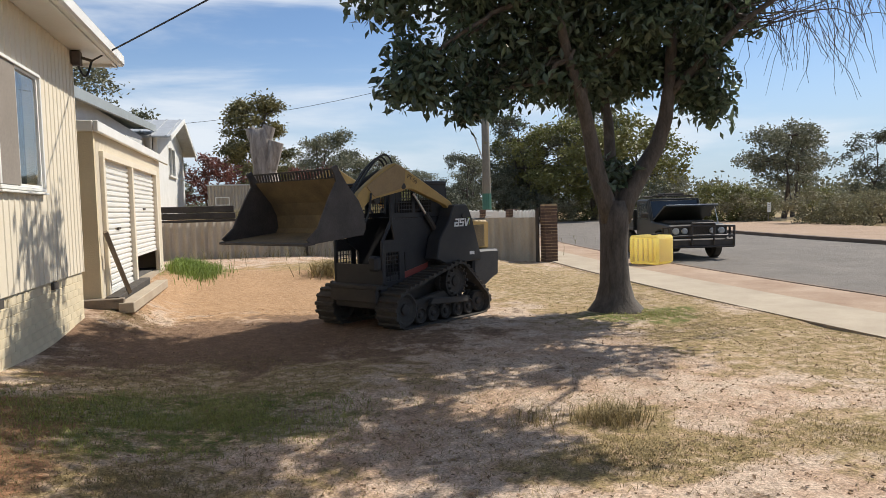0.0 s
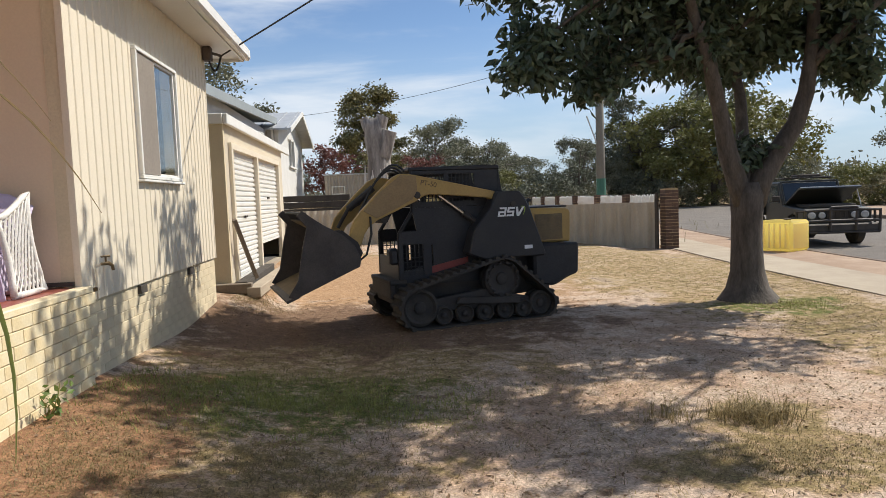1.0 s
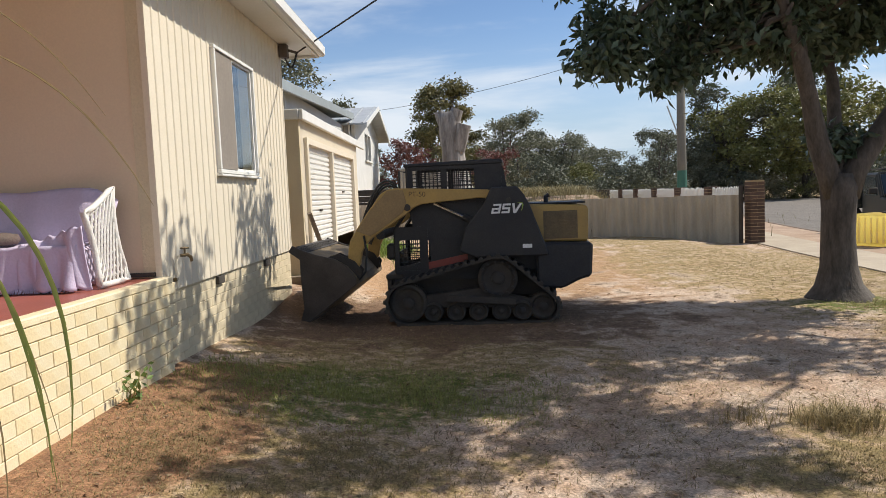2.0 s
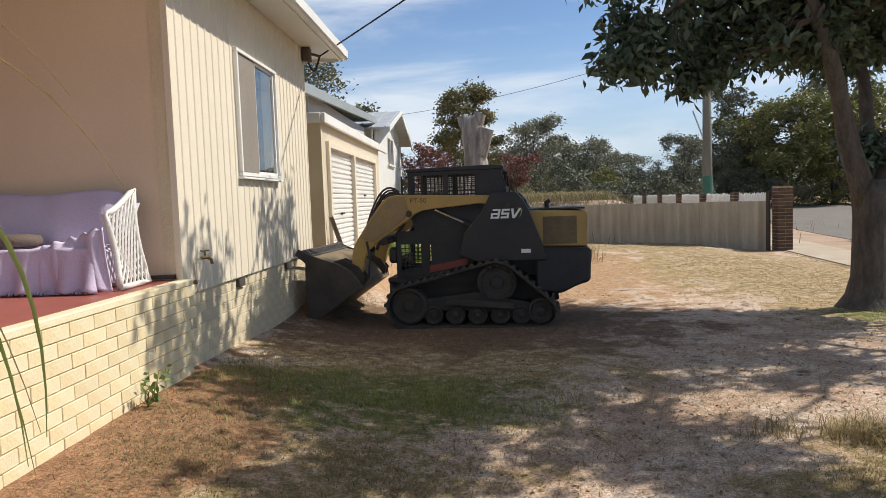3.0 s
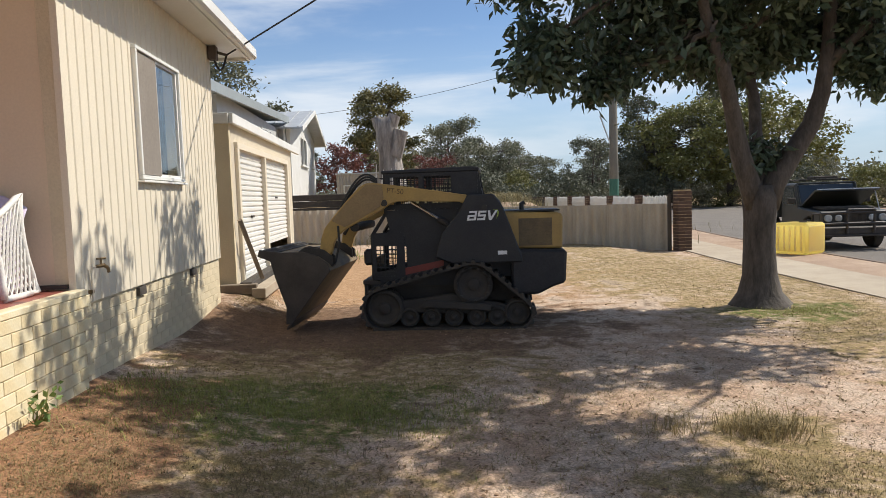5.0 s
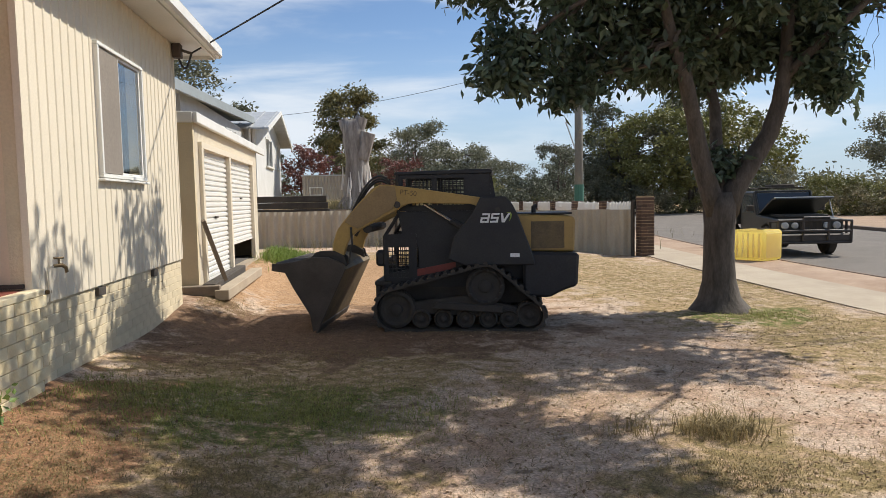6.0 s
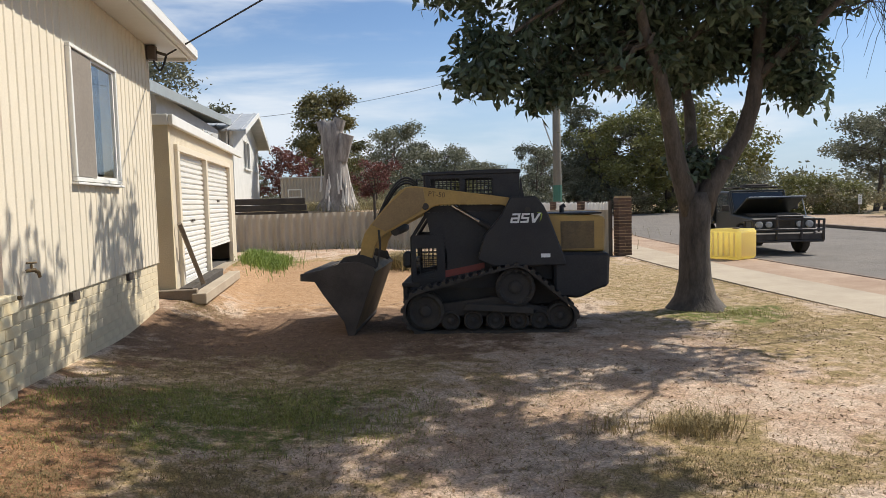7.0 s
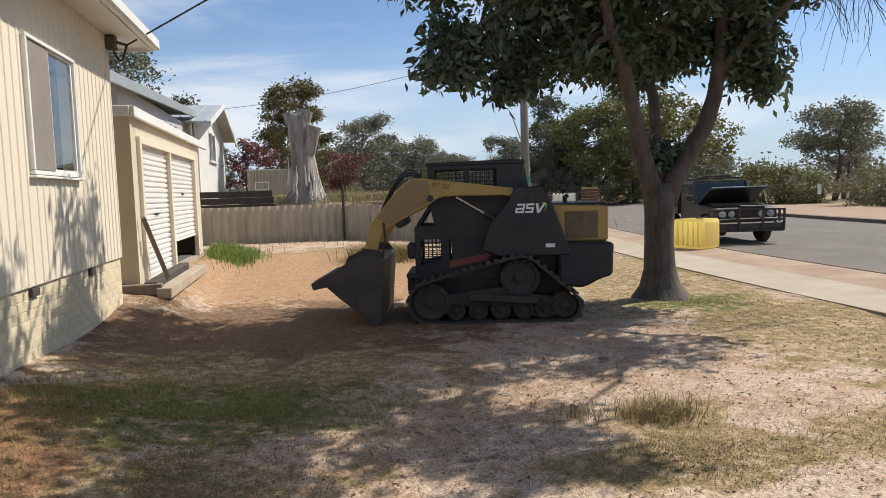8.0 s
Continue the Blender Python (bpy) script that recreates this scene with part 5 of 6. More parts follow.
# neighbouring house and its yard -------------------------------------------------
def build_neighbour():
    h = thing("neighbour_house", "white gabled house with pale sheet roof and grey wing", "house", pose(-0.8, 0, 0.5))
    x, y0, y1, zb, ze, zr, yr = -3.9, 29.5, 38.4, -0.1, 3.9, 5.0, 33.9
    bm = bmesh.new()
    for ya, yb, za, zz in ((y0, 32.6, zb, ze), (32.6, 34.8, zb, 2.55), (32.6, 34.8, 3.75, ze), (34.8, 36.6, zb, ze), (36.6, 37.4, zb, 2.6), (36.6, 37.4, 3.7, ze), (37.4, y1, zb, ze)):
        box(bm, x - 0.1, (ya + yb) / 2, (za + zz) / 2, 0.2, yb - ya, zz - za)
    bmesh.ops.remove_doubles(bm, verts=bm.verts, dist=0.001)
    part("wall", bm, WHITE_WALL, h)
    bm = bmesh.new()
    prism(bm, ((y0, ze + 0.002), (y1, ze + 0.002), (yr, zr)), x - 0.2, x, "x")
    part("gable", bm, WHITE_WALL, h)
    # side wall greyer than the gable wall: shade is put into its colour
    bm = bmesh.new()
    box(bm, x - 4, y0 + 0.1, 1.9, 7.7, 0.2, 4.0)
    part("side_wall", bm, mat("shaded_grey_wall", (0.50, 0.50, 0.49), (0.42, 0.42, 0.41), 1.5, 0.7, 0.1), h, "rendered side wall with shade put into its grey")
    for s, ya in ((1, y0 - 0.55), (-1, y1 + 0.55)):
        bm = bmesh.new()
        za = ze - 0.55 * (zr - ze) / (yr - y0)
        prism(bm, ((ya, za), (yr, zr), (yr, zr + 0.07), (ya, za + 0.07)), x - 9, x + 0.55, "x")
        roof = part("roof", bm, ZINC, h, "pale corrugated metal roof slope")
        for k in range(16):
            bm = bmesh.new()
            xx = x + 0.4 - k * 0.55
            prism(bm, ((ya, za + 0.071), (yr, zr + 0.071), (yr, zr + 0.10), (ya, za + 0.10)), xx - 0.03, xx + 0.03, "x")
            part("roof_rib", bm, ZINC, roof)
        bm = bmesh.new()
        prism(bm, ((ya, za - 0.12), (yr, zr - 0.1), (yr, zr + 0.09), (ya, za + 0.09)), x + 0.555, x + 0.60, "x")
        part("barge_board", bm, WHITE, h)
    for ya, yb, za, zz in ((32.6, 34.8, 2.55, 3.75), (36.6, 37.4, 2.6, 3.7)):
        bm = bmesh.new()
        box(bm, x - 0.12, (ya + yb) / 2, (za + zz) / 2, 0.02, yb - ya, zz - za)
        win = part("window", bm, mat("dark_glass", (0.05, 0.06, 0.07), (0.04, 0.05, 0.06), 2, 0.1), h, "dark house window")
        for y in (ya, (ya + yb) / 2, yb):
            bm = bmesh.new()
            box(bm, x - 0.02, y, (za + zz) / 2, 0.08, 0.09, zz - za + 0.1)
            part("frame", bm, WHITE, win)
        bm = bmesh.new()
        box(bm, x + 0.03, (ya + yb) / 2, za - 0.06, 0.14, yb - ya + 0.3, 0.08)
        part("sill", bm, WHITE, win)
    # low wing, in the same grey that has shade mixed in
    bm = bmesh.new()
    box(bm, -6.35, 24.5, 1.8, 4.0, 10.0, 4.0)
    part("wing_wall", bm, mat("shaded_grey_wall", (0.5, 0.5, 0.49)), h, "rendered wing with shade put into its grey")
    bm = bmesh.new()
    box(bm, -4.34, 26.4, 2.95, 0.03, 1.8, 1.0)
    win = part("window", bm, mat("dark_glass", (0.05, 0.06, 0.07)), h, "dark wing window")
    for y in (25.5, 26.4, 27.3):
        bm = bmesh.new()
        box(bm, -4.31, y, 2.95, 0.05, 0.07, 1.06)
        part("frame", bm, WHITE, win)
    bm = bmesh.new()
    prism(bm, ((14.5, 3.48), (30.2, 4.22), (30.2, 4.36), (14.5, 3.62)), -9.5, -4.1, "x")
    part("wing_roof", bm, GREY_ROOF, h, "low grey-green metal wing roof")
    bm = bmesh.new()
    prism(bm, ((14.4, 3.38), (30.3, 4.12), (30.3, 4.38), (14.4, 3.64)), -4.1, -4.02, "x")
    part("wing_fascia", bm, mat("grey_fascia", (0.30, 0.33, 0.33), (0.25, 0.27, 0.27), 2, 0.5), h)
    bm = bmesh.new()
    tube(bm, ((-4.1, 29.3, 3.9), (-4.1, 29.3, 0.2)), 0.05, 8)
    part("downpipe", bm, WHITE, h)
    # shed beyond
    sh = thing("garden_shed", "low beige corrugated shed beyond the house", "shed", pose(-3.3, 34.5, 0.95))
    bm = bmesh.new()
    corrugated(bm, 2.6, 0, 1.65, 0.15, 0.05, 0.01)
    part("wall", bm, mat("beige_sheet", (0.42, 0.38, 0.32), (0.35, 0.31, 0.26), 2, 0.7), sh, smooth=True)
    bm = bmesh.new()
    box(bm, 1.3, 1.0, 1.68, 2.7, 2.2, 0.05)
    part("roof", bm, ZINC, sh)
    bm = bmesh.new()
    for q in ((0.35, 1.0, 0.05, 0.7), (0.95, 1.0, 0.05, 0.7)):
        box(bm, q[0], -0.1, q[1] - 0.25, q[2], 0.04, q[3])
    box(bm, 0.65, -0.1, 1.1, 0.65, 0.04, 0.05)
    box(bm, 0.65, -0.1, 0.75, 0.65, 0.04, 0.04)
    part("window_frame", bm, WHITE, sh)
    for k in range(4):
        ob = thing("sleeper", "dark weathered railway sleeper stacked behind the fence", "sleeper", pose(-2.95, 24.7 + 0.02 * k, 0.80 + 0.22 * k, 0, 0, 0.4 * k), "sleeper stack")
        bm = bmesh.new()
        box(bm, 0, 0, 0, 2.7 - 0.1 * k, 0.22, 0.21, bevel=0.015)
        part("timber", bm, SLEEPER, ob)


build_neighbour()


def dead_stump():
    ob = thing("dead_tree_stump", "thick bleached dead tree trunk with sawn-off limbs", "tree stump", pose(-0.66, 26.6, gz(-0.66, 26.6) - 0.02))
    bm = bmesh.new()
    tube(bm, [(0, 0, -0.2), (0, 0, 0.1), (0.03, 0, 0.5), (0.0, 0, 1.1), (-0.05, 0, 1.9), (-0.1, 0, 2.5), (-0.14, 0, 3.0), (-0.18, 0, 3.25)],
         [0.82, 0.66, 0.50, 0.43, 0.41, 0.42, 0.38, 0.35], 22)
    for v in bm.verts:
        a = math.atan2(v.co.y, v.co.x)
        k = 1 + 0.10 * math.sin(5 * a + v.co.z * 0.7) + 0.08 * math.sin(9 * a - v.co.z) + 0.10 * noise.noise(v.co * 2.2)
        if v.co.z < 1.3:
            k += (1.3 - max(0, v.co.z)) * 0.22 * max(0, math.sin(4 * a + 1.0))
        v.co.x *= k
        v.co.y *= k
    trunk = part("trunk", bm, DEADWOOD, ob, smooth=True)
    for line, radii in (([(0.1, -0.1, 1.9), (0.30, -0.2, 2.4), (0.42, -0.25, 2.78)], [0.34, 0.28, 0.27]), ([(-0.05, 0, 2.8), (0.12, -0.1, 3.15), (0.2, -0.12, 3.35)], [0.3, 0.24, 0.22]),
                        ([(-0.2, 0, 2.7), (-0.42, 0.05, 3.05), (-0.5, 0.05, 3.3)], [0.26, 0.2, 0.17])):
        bm = bmesh.new()
        tube(bm, line, radii, 14)
        part("sawn_limb", bm, DEADWOOD, ob, smooth=False)
    bm = bmesh.new()
    rng = random.Random(3)
    for k in range(16):
        a = rng.uniform(-2.7, -0.4)
        z = rng.uniform(0.05, 0.9)
        r = 0.58 + (1.0 - z) * 0.16
        line = [Vector((math.cos(a + d) * (r + o), math.sin(a + d) * (r + o), z + h)) for d, h, o in ((0, -0.05, 0.06), (rng.uniform(-0.03, 0.03), 0.2, 0.0), (rng.uniform(-0.06, 0.06), rng.uniform(0.4, 0.8), rng.uniform(-0.06, 0.02)))]
        tube(bm, line, [0.035, 0.045, 0.012], 5)
    part("pale_bark", bm, mat("pale_bark", (0.72, 0.68, 0.62), (0.6, 0.55, 0.5), 3, 0.9, 0.3), ob, "strips of pale bark")


dead_stump()


def power_pole(x, y):
    ob = thing("power_pole", "weathered timber power pole with a green base", "power pole", pose(x, y, G), "street power poles")
    bm = bmesh.new()
    tube(bm, ((0, 0, -0.2), (0, 0, 3), (0, 0, 9.2)), [0.19, 0.17, 0.13], 12)
    part("shaft", bm, POLE, ob, smooth=True)
    bm = bmesh.new()
    tube(bm, ((0, 0, 0.0), (0, 0, 2.1)), [0.195, 0.185], 12, cap=False)
    part("base_sleeve", bm, GREEN_PAINT, ob, "green painted base")
    bm = bmesh.new()
    box(bm, 0, 0, 8.7, 2.2, 0.1, 0.1)
    part("crossarm", bm, POLE, ob)
    bm = bmesh.new()
    tube(bm, ((-0.1, 0, 3.4), (-0.55, -0.05, 4.6)), 0.03, 6)
    part("stay_arm", bm, ZINC, ob)


power_pole(8.2, 28.0)
power_pole(8.0, 4.6)


def sagging(name, a, b, sag, r, label):
    a, b = Vector(a), Vector(b)
    ob = thing(name, label, "cable", group="overhead cables")
    bm = bmesh.new()
    tube(bm, [a.lerp(b, i / 20) - Vector((0, 0, sag * 4 * (i / 20) * (1 - i / 20))) for i in range(21)], r, 6)
    part("wire", bm, CABLE, ob)
    return ob


sagging("power_cable", (-2.80, 10.40, 3.31), (8.0, 4.6, 8.0), 0.10, 0.012, "black overhead service cable from the house eaves")
sagging("power_cable", (-4.2, 33.9, 5.4), (8.2, 28.0, 7.2), 0.35, 0.009, "thin overhead service cable to the neighbouring house")


def service_bracket():
    ob = thing("service_bracket", "dark cable bracket with a looped wire under the eaves", "bracket")
    bm = bmesh.new()
    box(bm, -2.935, 10.22, 3.30, 0.11, 0.12, 0.18, bevel=0.01)
    part("fuse_box", bm, mat("brown_box", (0.10, 0.075, 0.06), (0.08, 0.06, 0.05), 3, 0.6), ob)
    bm = bmesh.new()
    tube(bm, ((-2.88, 10.22, 3.31), (-2.80, 10.40, 3.31)), 0.018, 6)
    part("arm", bm, SLEEPER, ob)
    bm = bmesh.new()
    tube(bm, [(-2.92 + 0.12 * f, 10.22 + 0.18 * f, 3.21 - 0.16 * math.sin(3.14 * f) + 0.10 * f) for f in (i / 10 for i in range(11))], 0.014, 6)
    part("wire_loop", bm, CABLE, ob)


service_bracket()


# porch things ----------------------------------------------------------------------
def cane_lounge():
    """A cane lounge draped in lilac cloth; it faces the yard and stands along the back wall."""
    ob = thing("cane_lounge", "white cane lounge chair draped with lilac cloth on the porch", "lounge chair")
    z0, xr = 0.745, -3.17
    # arm end: a curved cane panel of crossed strips
    x = xr

    def arm_point(u, v):
        """Across u 0..1 from front to back, up v 0..1; waisted like an hourglass."""
        top = 0.50 + 0.18 * u ** 1.4
        return Vector((x - 0.05 * v, 5.44 + 0.42 * u - 0.05 * v - 0.11 * (u - 0.35) * math.sin(3.1 * v), z0 + 0.02 + v * top))
    for k in range(-7, 8):
        for sgn in (1, -1):
            bm = bmesh.new()
            pts = []
            for i in range(19):
                v = i / 18
                u = k / 7 + sgn * v * 0.85 + (0 if sgn > 0 else 0.85)
                if 0 <= u <= 1:
                    p = arm_point(u, v)
                    pts.append(p + Vector((0.006 * sgn, 0, 0)))
            if len(pts) > 2:
                tube(bm, pts, 0.009, 5)
                part("cane_strip", bm, WICKER, ob)
            else:
                bm.free()
    bm = bmesh.new()
    edge = [arm_point(0, v / 6) for v in range(7)] + [arm_point(u / 8, 1) for u in range(1, 9)] + [arm_point(1, 1 - v / 6) for v in range(1, 7)]
    tube(bm, edge + [arm_point(1 - u / 4, 0) for u in range(1, 5)], 0.022, 8)
    part("cane_rim", bm, WICKER, ob, smooth=True)
    # frame body under the cloth
    bm = bmesh.new()
    box(bm, -4.35, 5.66, z0 + 0.15, 2.1, 0.54, 0.28, bevel=0.03)
    part("seat", bm, LILAC, ob)

    def sheet(name, nx, ny, f, label):
        bm = bmesh.new()
        rows = [[bm.verts.new(f(i / nx, j / ny)) for i in range(nx + 1)] for j in range(ny + 1)]
        for a, b in zip(rows, rows[1:]):
            for i in range(nx):
                bm.faces.new((a[i], a[i + 1], b[i + 1], b[i]))
        o = part(name, bm, LILAC, ob, label, smooth=True)
        mod = o.modifiers.new("thickness", "SOLIDIFY")
        mod.thickness = 0.008
    # back, rising in a long curve towards the arm
    sheet("back_cloth", 40, 16, lambda u, v: (-5.35 + 2.10 * u, 5.80 + 0.16 * v * v + 0.014 * math.sin(u * 40 + v) * v + 0.010 * math.sin(u * 97) * max(0, u - 0.75) * 4, z0 + 0.28 + v * (0.42 + 0.012 * math.sin(u * 17)) * min(1.0, 0.45 + 2.2 * u, 0.80 + 2.5 * (1 - u))), "lilac cloth over the back")
    sheet("seat_cloth", 40, 10, lambda u, v: (-5.35 + 2.02 * u, 5.36 + 0.54 * v, z0 + 0.305 + 0.012 * math.sin(u * 23 + v * 4)), "lilac cloth over the seat")
    sheet("skirt_cloth", 90, 12, lambda u, v: (-5.35 + 2.10 * u, 5.34 - 0.05 * v - 0.040 * v * math.sin(u * 66 + 1.3 * math.sin(u * 19)) - 0.018 * v * math.sin(u * 27 + 1), z0 + 0.31 - 0.295 * v + 0.008 * math.sin(u * 150) * v), "hanging lilac cloth with a fringed hem")
    sheet("draped_cloth", 40, 20, lambda u, v: (-3.66 + 0.44 * u + 0.05 * u * (1 - v), 5.37 - 0.10 * (1 - v) * (0.4 + 0.6 * v) - 0.022 * math.sin(u * 24 + 2 * v) * (1 - 0.6 * v) - 0.02 * math.sin(u * 9), z0 + 0.014 + (0.30 + 0.13 * u) * v + 0.012 * math.sin(u * 31)), "crumpled lilac cloth over the arm")
    rng = random.Random(2)
    bm = bmesh.new()
    for k in range(150):
        xx = -5.35 + 2.1 * k / 150
        tube(bm, ((xx, 5.295, z0 + 0.03), (xx + rng.uniform(-0.01, 0.01), 5.275, z0 + 0.004)), 0.005, 4, cap=False)
    tagged(part("fringe", bm, LILAC, ob), kind="stuff")
    cu = thing("round_cushion", "small brown woven round cushion on the lounge", "cushion", pose(-3.98, 5.58, z0 + 0.345))
    bm = bmesh.new()
    disc_profile(bm, ((0.10, -0.03), (0.16, -0.02), (0.175, 0.01), (0.16, 0.045), (0.08, 0.06)), Matrix.Rotation(radians(90), 4, "X"), 24)
    part("pad", bm, mat("brown_weave", (0.14, 0.10, 0.08), (0.09, 0.065, 0.05), 14, 0.8, 0.4), cu, smooth=True)


cane_lounge()


def garden_tap():
    ob = thing("garden_tap", "aged brass garden tap on a standpipe by the wall", "tap")
    bm = bmesh.new()
    tube(bm, ((-3.01, 6.27, 0.60), (-2.975, 6.27, 0.63), (-2.975, 6.27, 0.86), (-2.96, 6.28, 0.885), (-2.93, 6.30, 0.89)), 0.009, 8)
    part("pipe", bm, CREAM, ob, "cream painted standpipe")
    bm = bmesh.new()
    tube(bm, ((-2.945, 6.285, 0.89), (-2.90, 6.325, 0.893), (-2.882, 6.345, 0.872), (-2.878, 6.35, 0.835)), [0.012, 0.016, 0.014, 0.012], 10)
    part("spout", bm, BRASS, ob)
    bm = bmesh.new()
    tube(bm, ((-2.915, 6.31, 0.89), (-2.915, 6.31, 0.945)), 0.008, 8)
    tube(bm, ((-2.94, 6.285, 0.948), (-2.89, 6.335, 0.948)), 0.008, 8)
    part("handle", bm, BRASS, ob)
    bm = bmesh.new()
    box(bm, -2.985, 6.27, 0.70, 0.03, 0.05, 0.03, bevel=0.004)
    part("pipe_clip", bm, BRASS, ob)


garden_tap()


# street things -----------------------------------------------------------------
def plastic_tank():
    ob = thing("plastic_tank", "translucent yellow plastic tank standing on the dirt verge", "tank", pose(8.76, 16.3, G + 0.01, 0, 0, -62) @ Matrix.Scale(0.9, 4))
    bm = bmesh.new()
    box(bm, 0, 0, 0.40, 0.92, 0.86, 0.80, bevel=0.06)
    part("body", bm, TANK_Y, ob)
    for k in range(5):
        bm = bmesh.new()
        box(bm, -0.30 + 0.15 * k, -0.432, 0.40, 0.05, 0.02, 0.62, bevel=0.006)
        part("rib", bm, TANK_SUNLIT, ob)
    # thin added panel whose pale colour imitates sun on the end face
    bm = bmesh.new()
    box(bm, 0.462, 0, 0.40, 0.014, 0.70, 0.64, bevel=0.005)
    part("end_panel", bm, TANK_SUNLIT, ob, "end face with sunlight put into its pale colour")
    bm = bmesh.new()
    disc_profile(bm, ((0.09, 0), (0.09, 0.03), (0.08, 0.035)), Matrix.Translation((0.1, 0, 0.80)) @ Matrix.Rotation(radians(90), 4, "X"), 16)
    part("cap", bm, SLEEPER, ob)


plastic_tank()


def parked_truck():
    ob = thing("parked_four_wheel_drive", "dull dark four-wheel drive with raised bonnet and steel bull bar", "four-wheel drive", pose(10.80, 18.7, G + 0.01, 0, 0, 259))
    # local: x forward, y left
    bm = bmesh.new()
    prism(bm, ((2.02, 0.55), (2.02, 1.02), (0.75, 1.10), (0.60, 1.12), (0.60, 0.45), (0.95, 0.45), (1.05, 0.80), (1.35, 0.88), (1.65, 0.80), (1.76, 0.5)), -0.80, 0.80, bevel=0.03)
    part("front_body", bm, OLIVE, ob)
    bm = bmesh.new()
    prism(bm, ((0.60, 0.42), (0.60, 1.12), (0.32, 1.72), (-0.55, 1.74), (-0.62, 1.12), (-0.62, 0.42)), -0.77, 0.77, bevel=0.04)
    cab = part("cabin", bm, OLIVE, ob)
    bm = bmesh.new()
    prism(bm, ((0.60, 1.16), (0.345, 1.68), (0.355, 1.69), (0.612, 1.17)), -0.68, 0.68)
    part("windscreen", bm, mat("dark_glass", (0.05, 0.06, 0.07)), ob, "dusty glass windscreen")
    bm = bmesh.new()
    for s in (1, -1):
        tube(bm, ((0.62, s * 0.72, 1.13), (0.345, s * 0.72, 1.72)), 0.03, 6)
    tube(bm, ((0.345, -0.72, 1.72), (0.345, 0.72, 1.72)), 0.03, 6)
    part("screen_frame", bm, OLIVE, ob)
    for s in (1, -1):
        bm = bmesh.new()
        prism(bm, ((0.42, 1.16), (0.26, 1.62), (-0.45, 1.64), (-0.48, 1.16)), *sorted((s * 0.772, s * 0.78)))
        part("side_window", bm, mat("dark_glass", (0.05, 0.06, 0.07)), ob, "dark side window")
        bm = bmesh.new()
        box(bm, 0.55, s * 0.92, 1.28, 0.06, 0.2, 0.16, bevel=0.02)
        part("mirror", bm, SLEEPER, ob)
    bm = bmesh.new()
    box(bm, -1.35, 0, 0.86, 1.45, 1.72, 0.10, bevel=0.015)
    box(bm, -0.68, 0, 1.15, 0.06, 1.70, 0.6, bevel=0.01)
    for s in (1, -1):
        box(bm, -1.35, s * 0.84, 1.02, 1.42, 0.03, 0.24, bevel=0.008)
    part("tray", bm, OLIVE, ob, "flat steel tray")
    bm = bmesh.new()
    box(bm, -0.8, 0, 0.56, 2.7, 0.9, 0.16)
    part("underframe", bm, SLEEPER, ob)
    bm = bmesh.new()                                    # roof rack
    for s in (1, -1):
        tube(bm, ((0.25, s * 0.6, 1.80), (-0.5, s * 0.6, 1.82)), 0.02, 6)
    for x in (0.2, -0.1, -0.45):
        tube(bm, ((x, -0.62, 1.82), (x, 0.62, 1.82)), 0.018, 6)
    box(bm, -0.1, 0.1, 1.86, 0.5, 0.6, 0.1, bevel=0.02)
    part("roof_rack", bm, SLEEPER, ob)
    bm = bmesh.new()                                    # raised bonnet
    prism(bm, ((0.62, 1.14), (0.66, 1.12), (1.52, 1.50), (1.66, 1.52), (1.64, 1.555), (1.48, 1.54)), -0.72, 0.72)
    part("bonnet", bm, OLIVE, ob, "raised bonnet with pale top edge")
    bm = bmesh.new()
    tube(bm, ((1.64, -0.72, 1.555), (1.64, 0.72, 1.555)), 0.018, 6)
    tube(bm, ((1.50, 0.68, 1.51), (1.75, 0.68, 1.02)), 0.012, 6)
    part("bonnet_stay", bm, ZINC, ob)
    bm = bmesh.new()
    box(bm, 1.35, 0, 1.08, 0.9, 1.1, 0.1, bevel=0.03)
    part("engine", bm, SLEEPER, ob)
    for s in (1, -1):                                   # headlamps
        for y, r in ((0.62, 0.09), (0.38, 0.08)):
            bm = bmesh.new()
            disc_profile(bm, ((r, 0.0), (r, 0.04), (r * 0.7, 0.055)), Matrix.Translation((2.02, s * y, 0.86)) @ Matrix.Rotation(radians(-90), 4, "Z"), 16)
            part("headlight", bm, mat("lamp_glass", (0.55, 0.56, 0.55), (0.45, 0.45, 0.45), 4, 0.15), ob, "round clear headlight")
    bm = bmesh.new()
    box(bm, 2.03, 0, 0.84, 0.02, 0.5, 0.26)
    for k in range(6):
        box(bm, 2.045, -0.25 + k * 0.1, 0.84, 0.02, 0.02, 0.26)
    part("radiator_grille", bm, SLEEPER, ob)
    bm = bmesh.new()
    box(bm, 2.18, 0, 0.56, 0.16, 1.74, 0.2, bevel=0.03)
    part("bumper", bm, STEEL, ob)
    bar = None
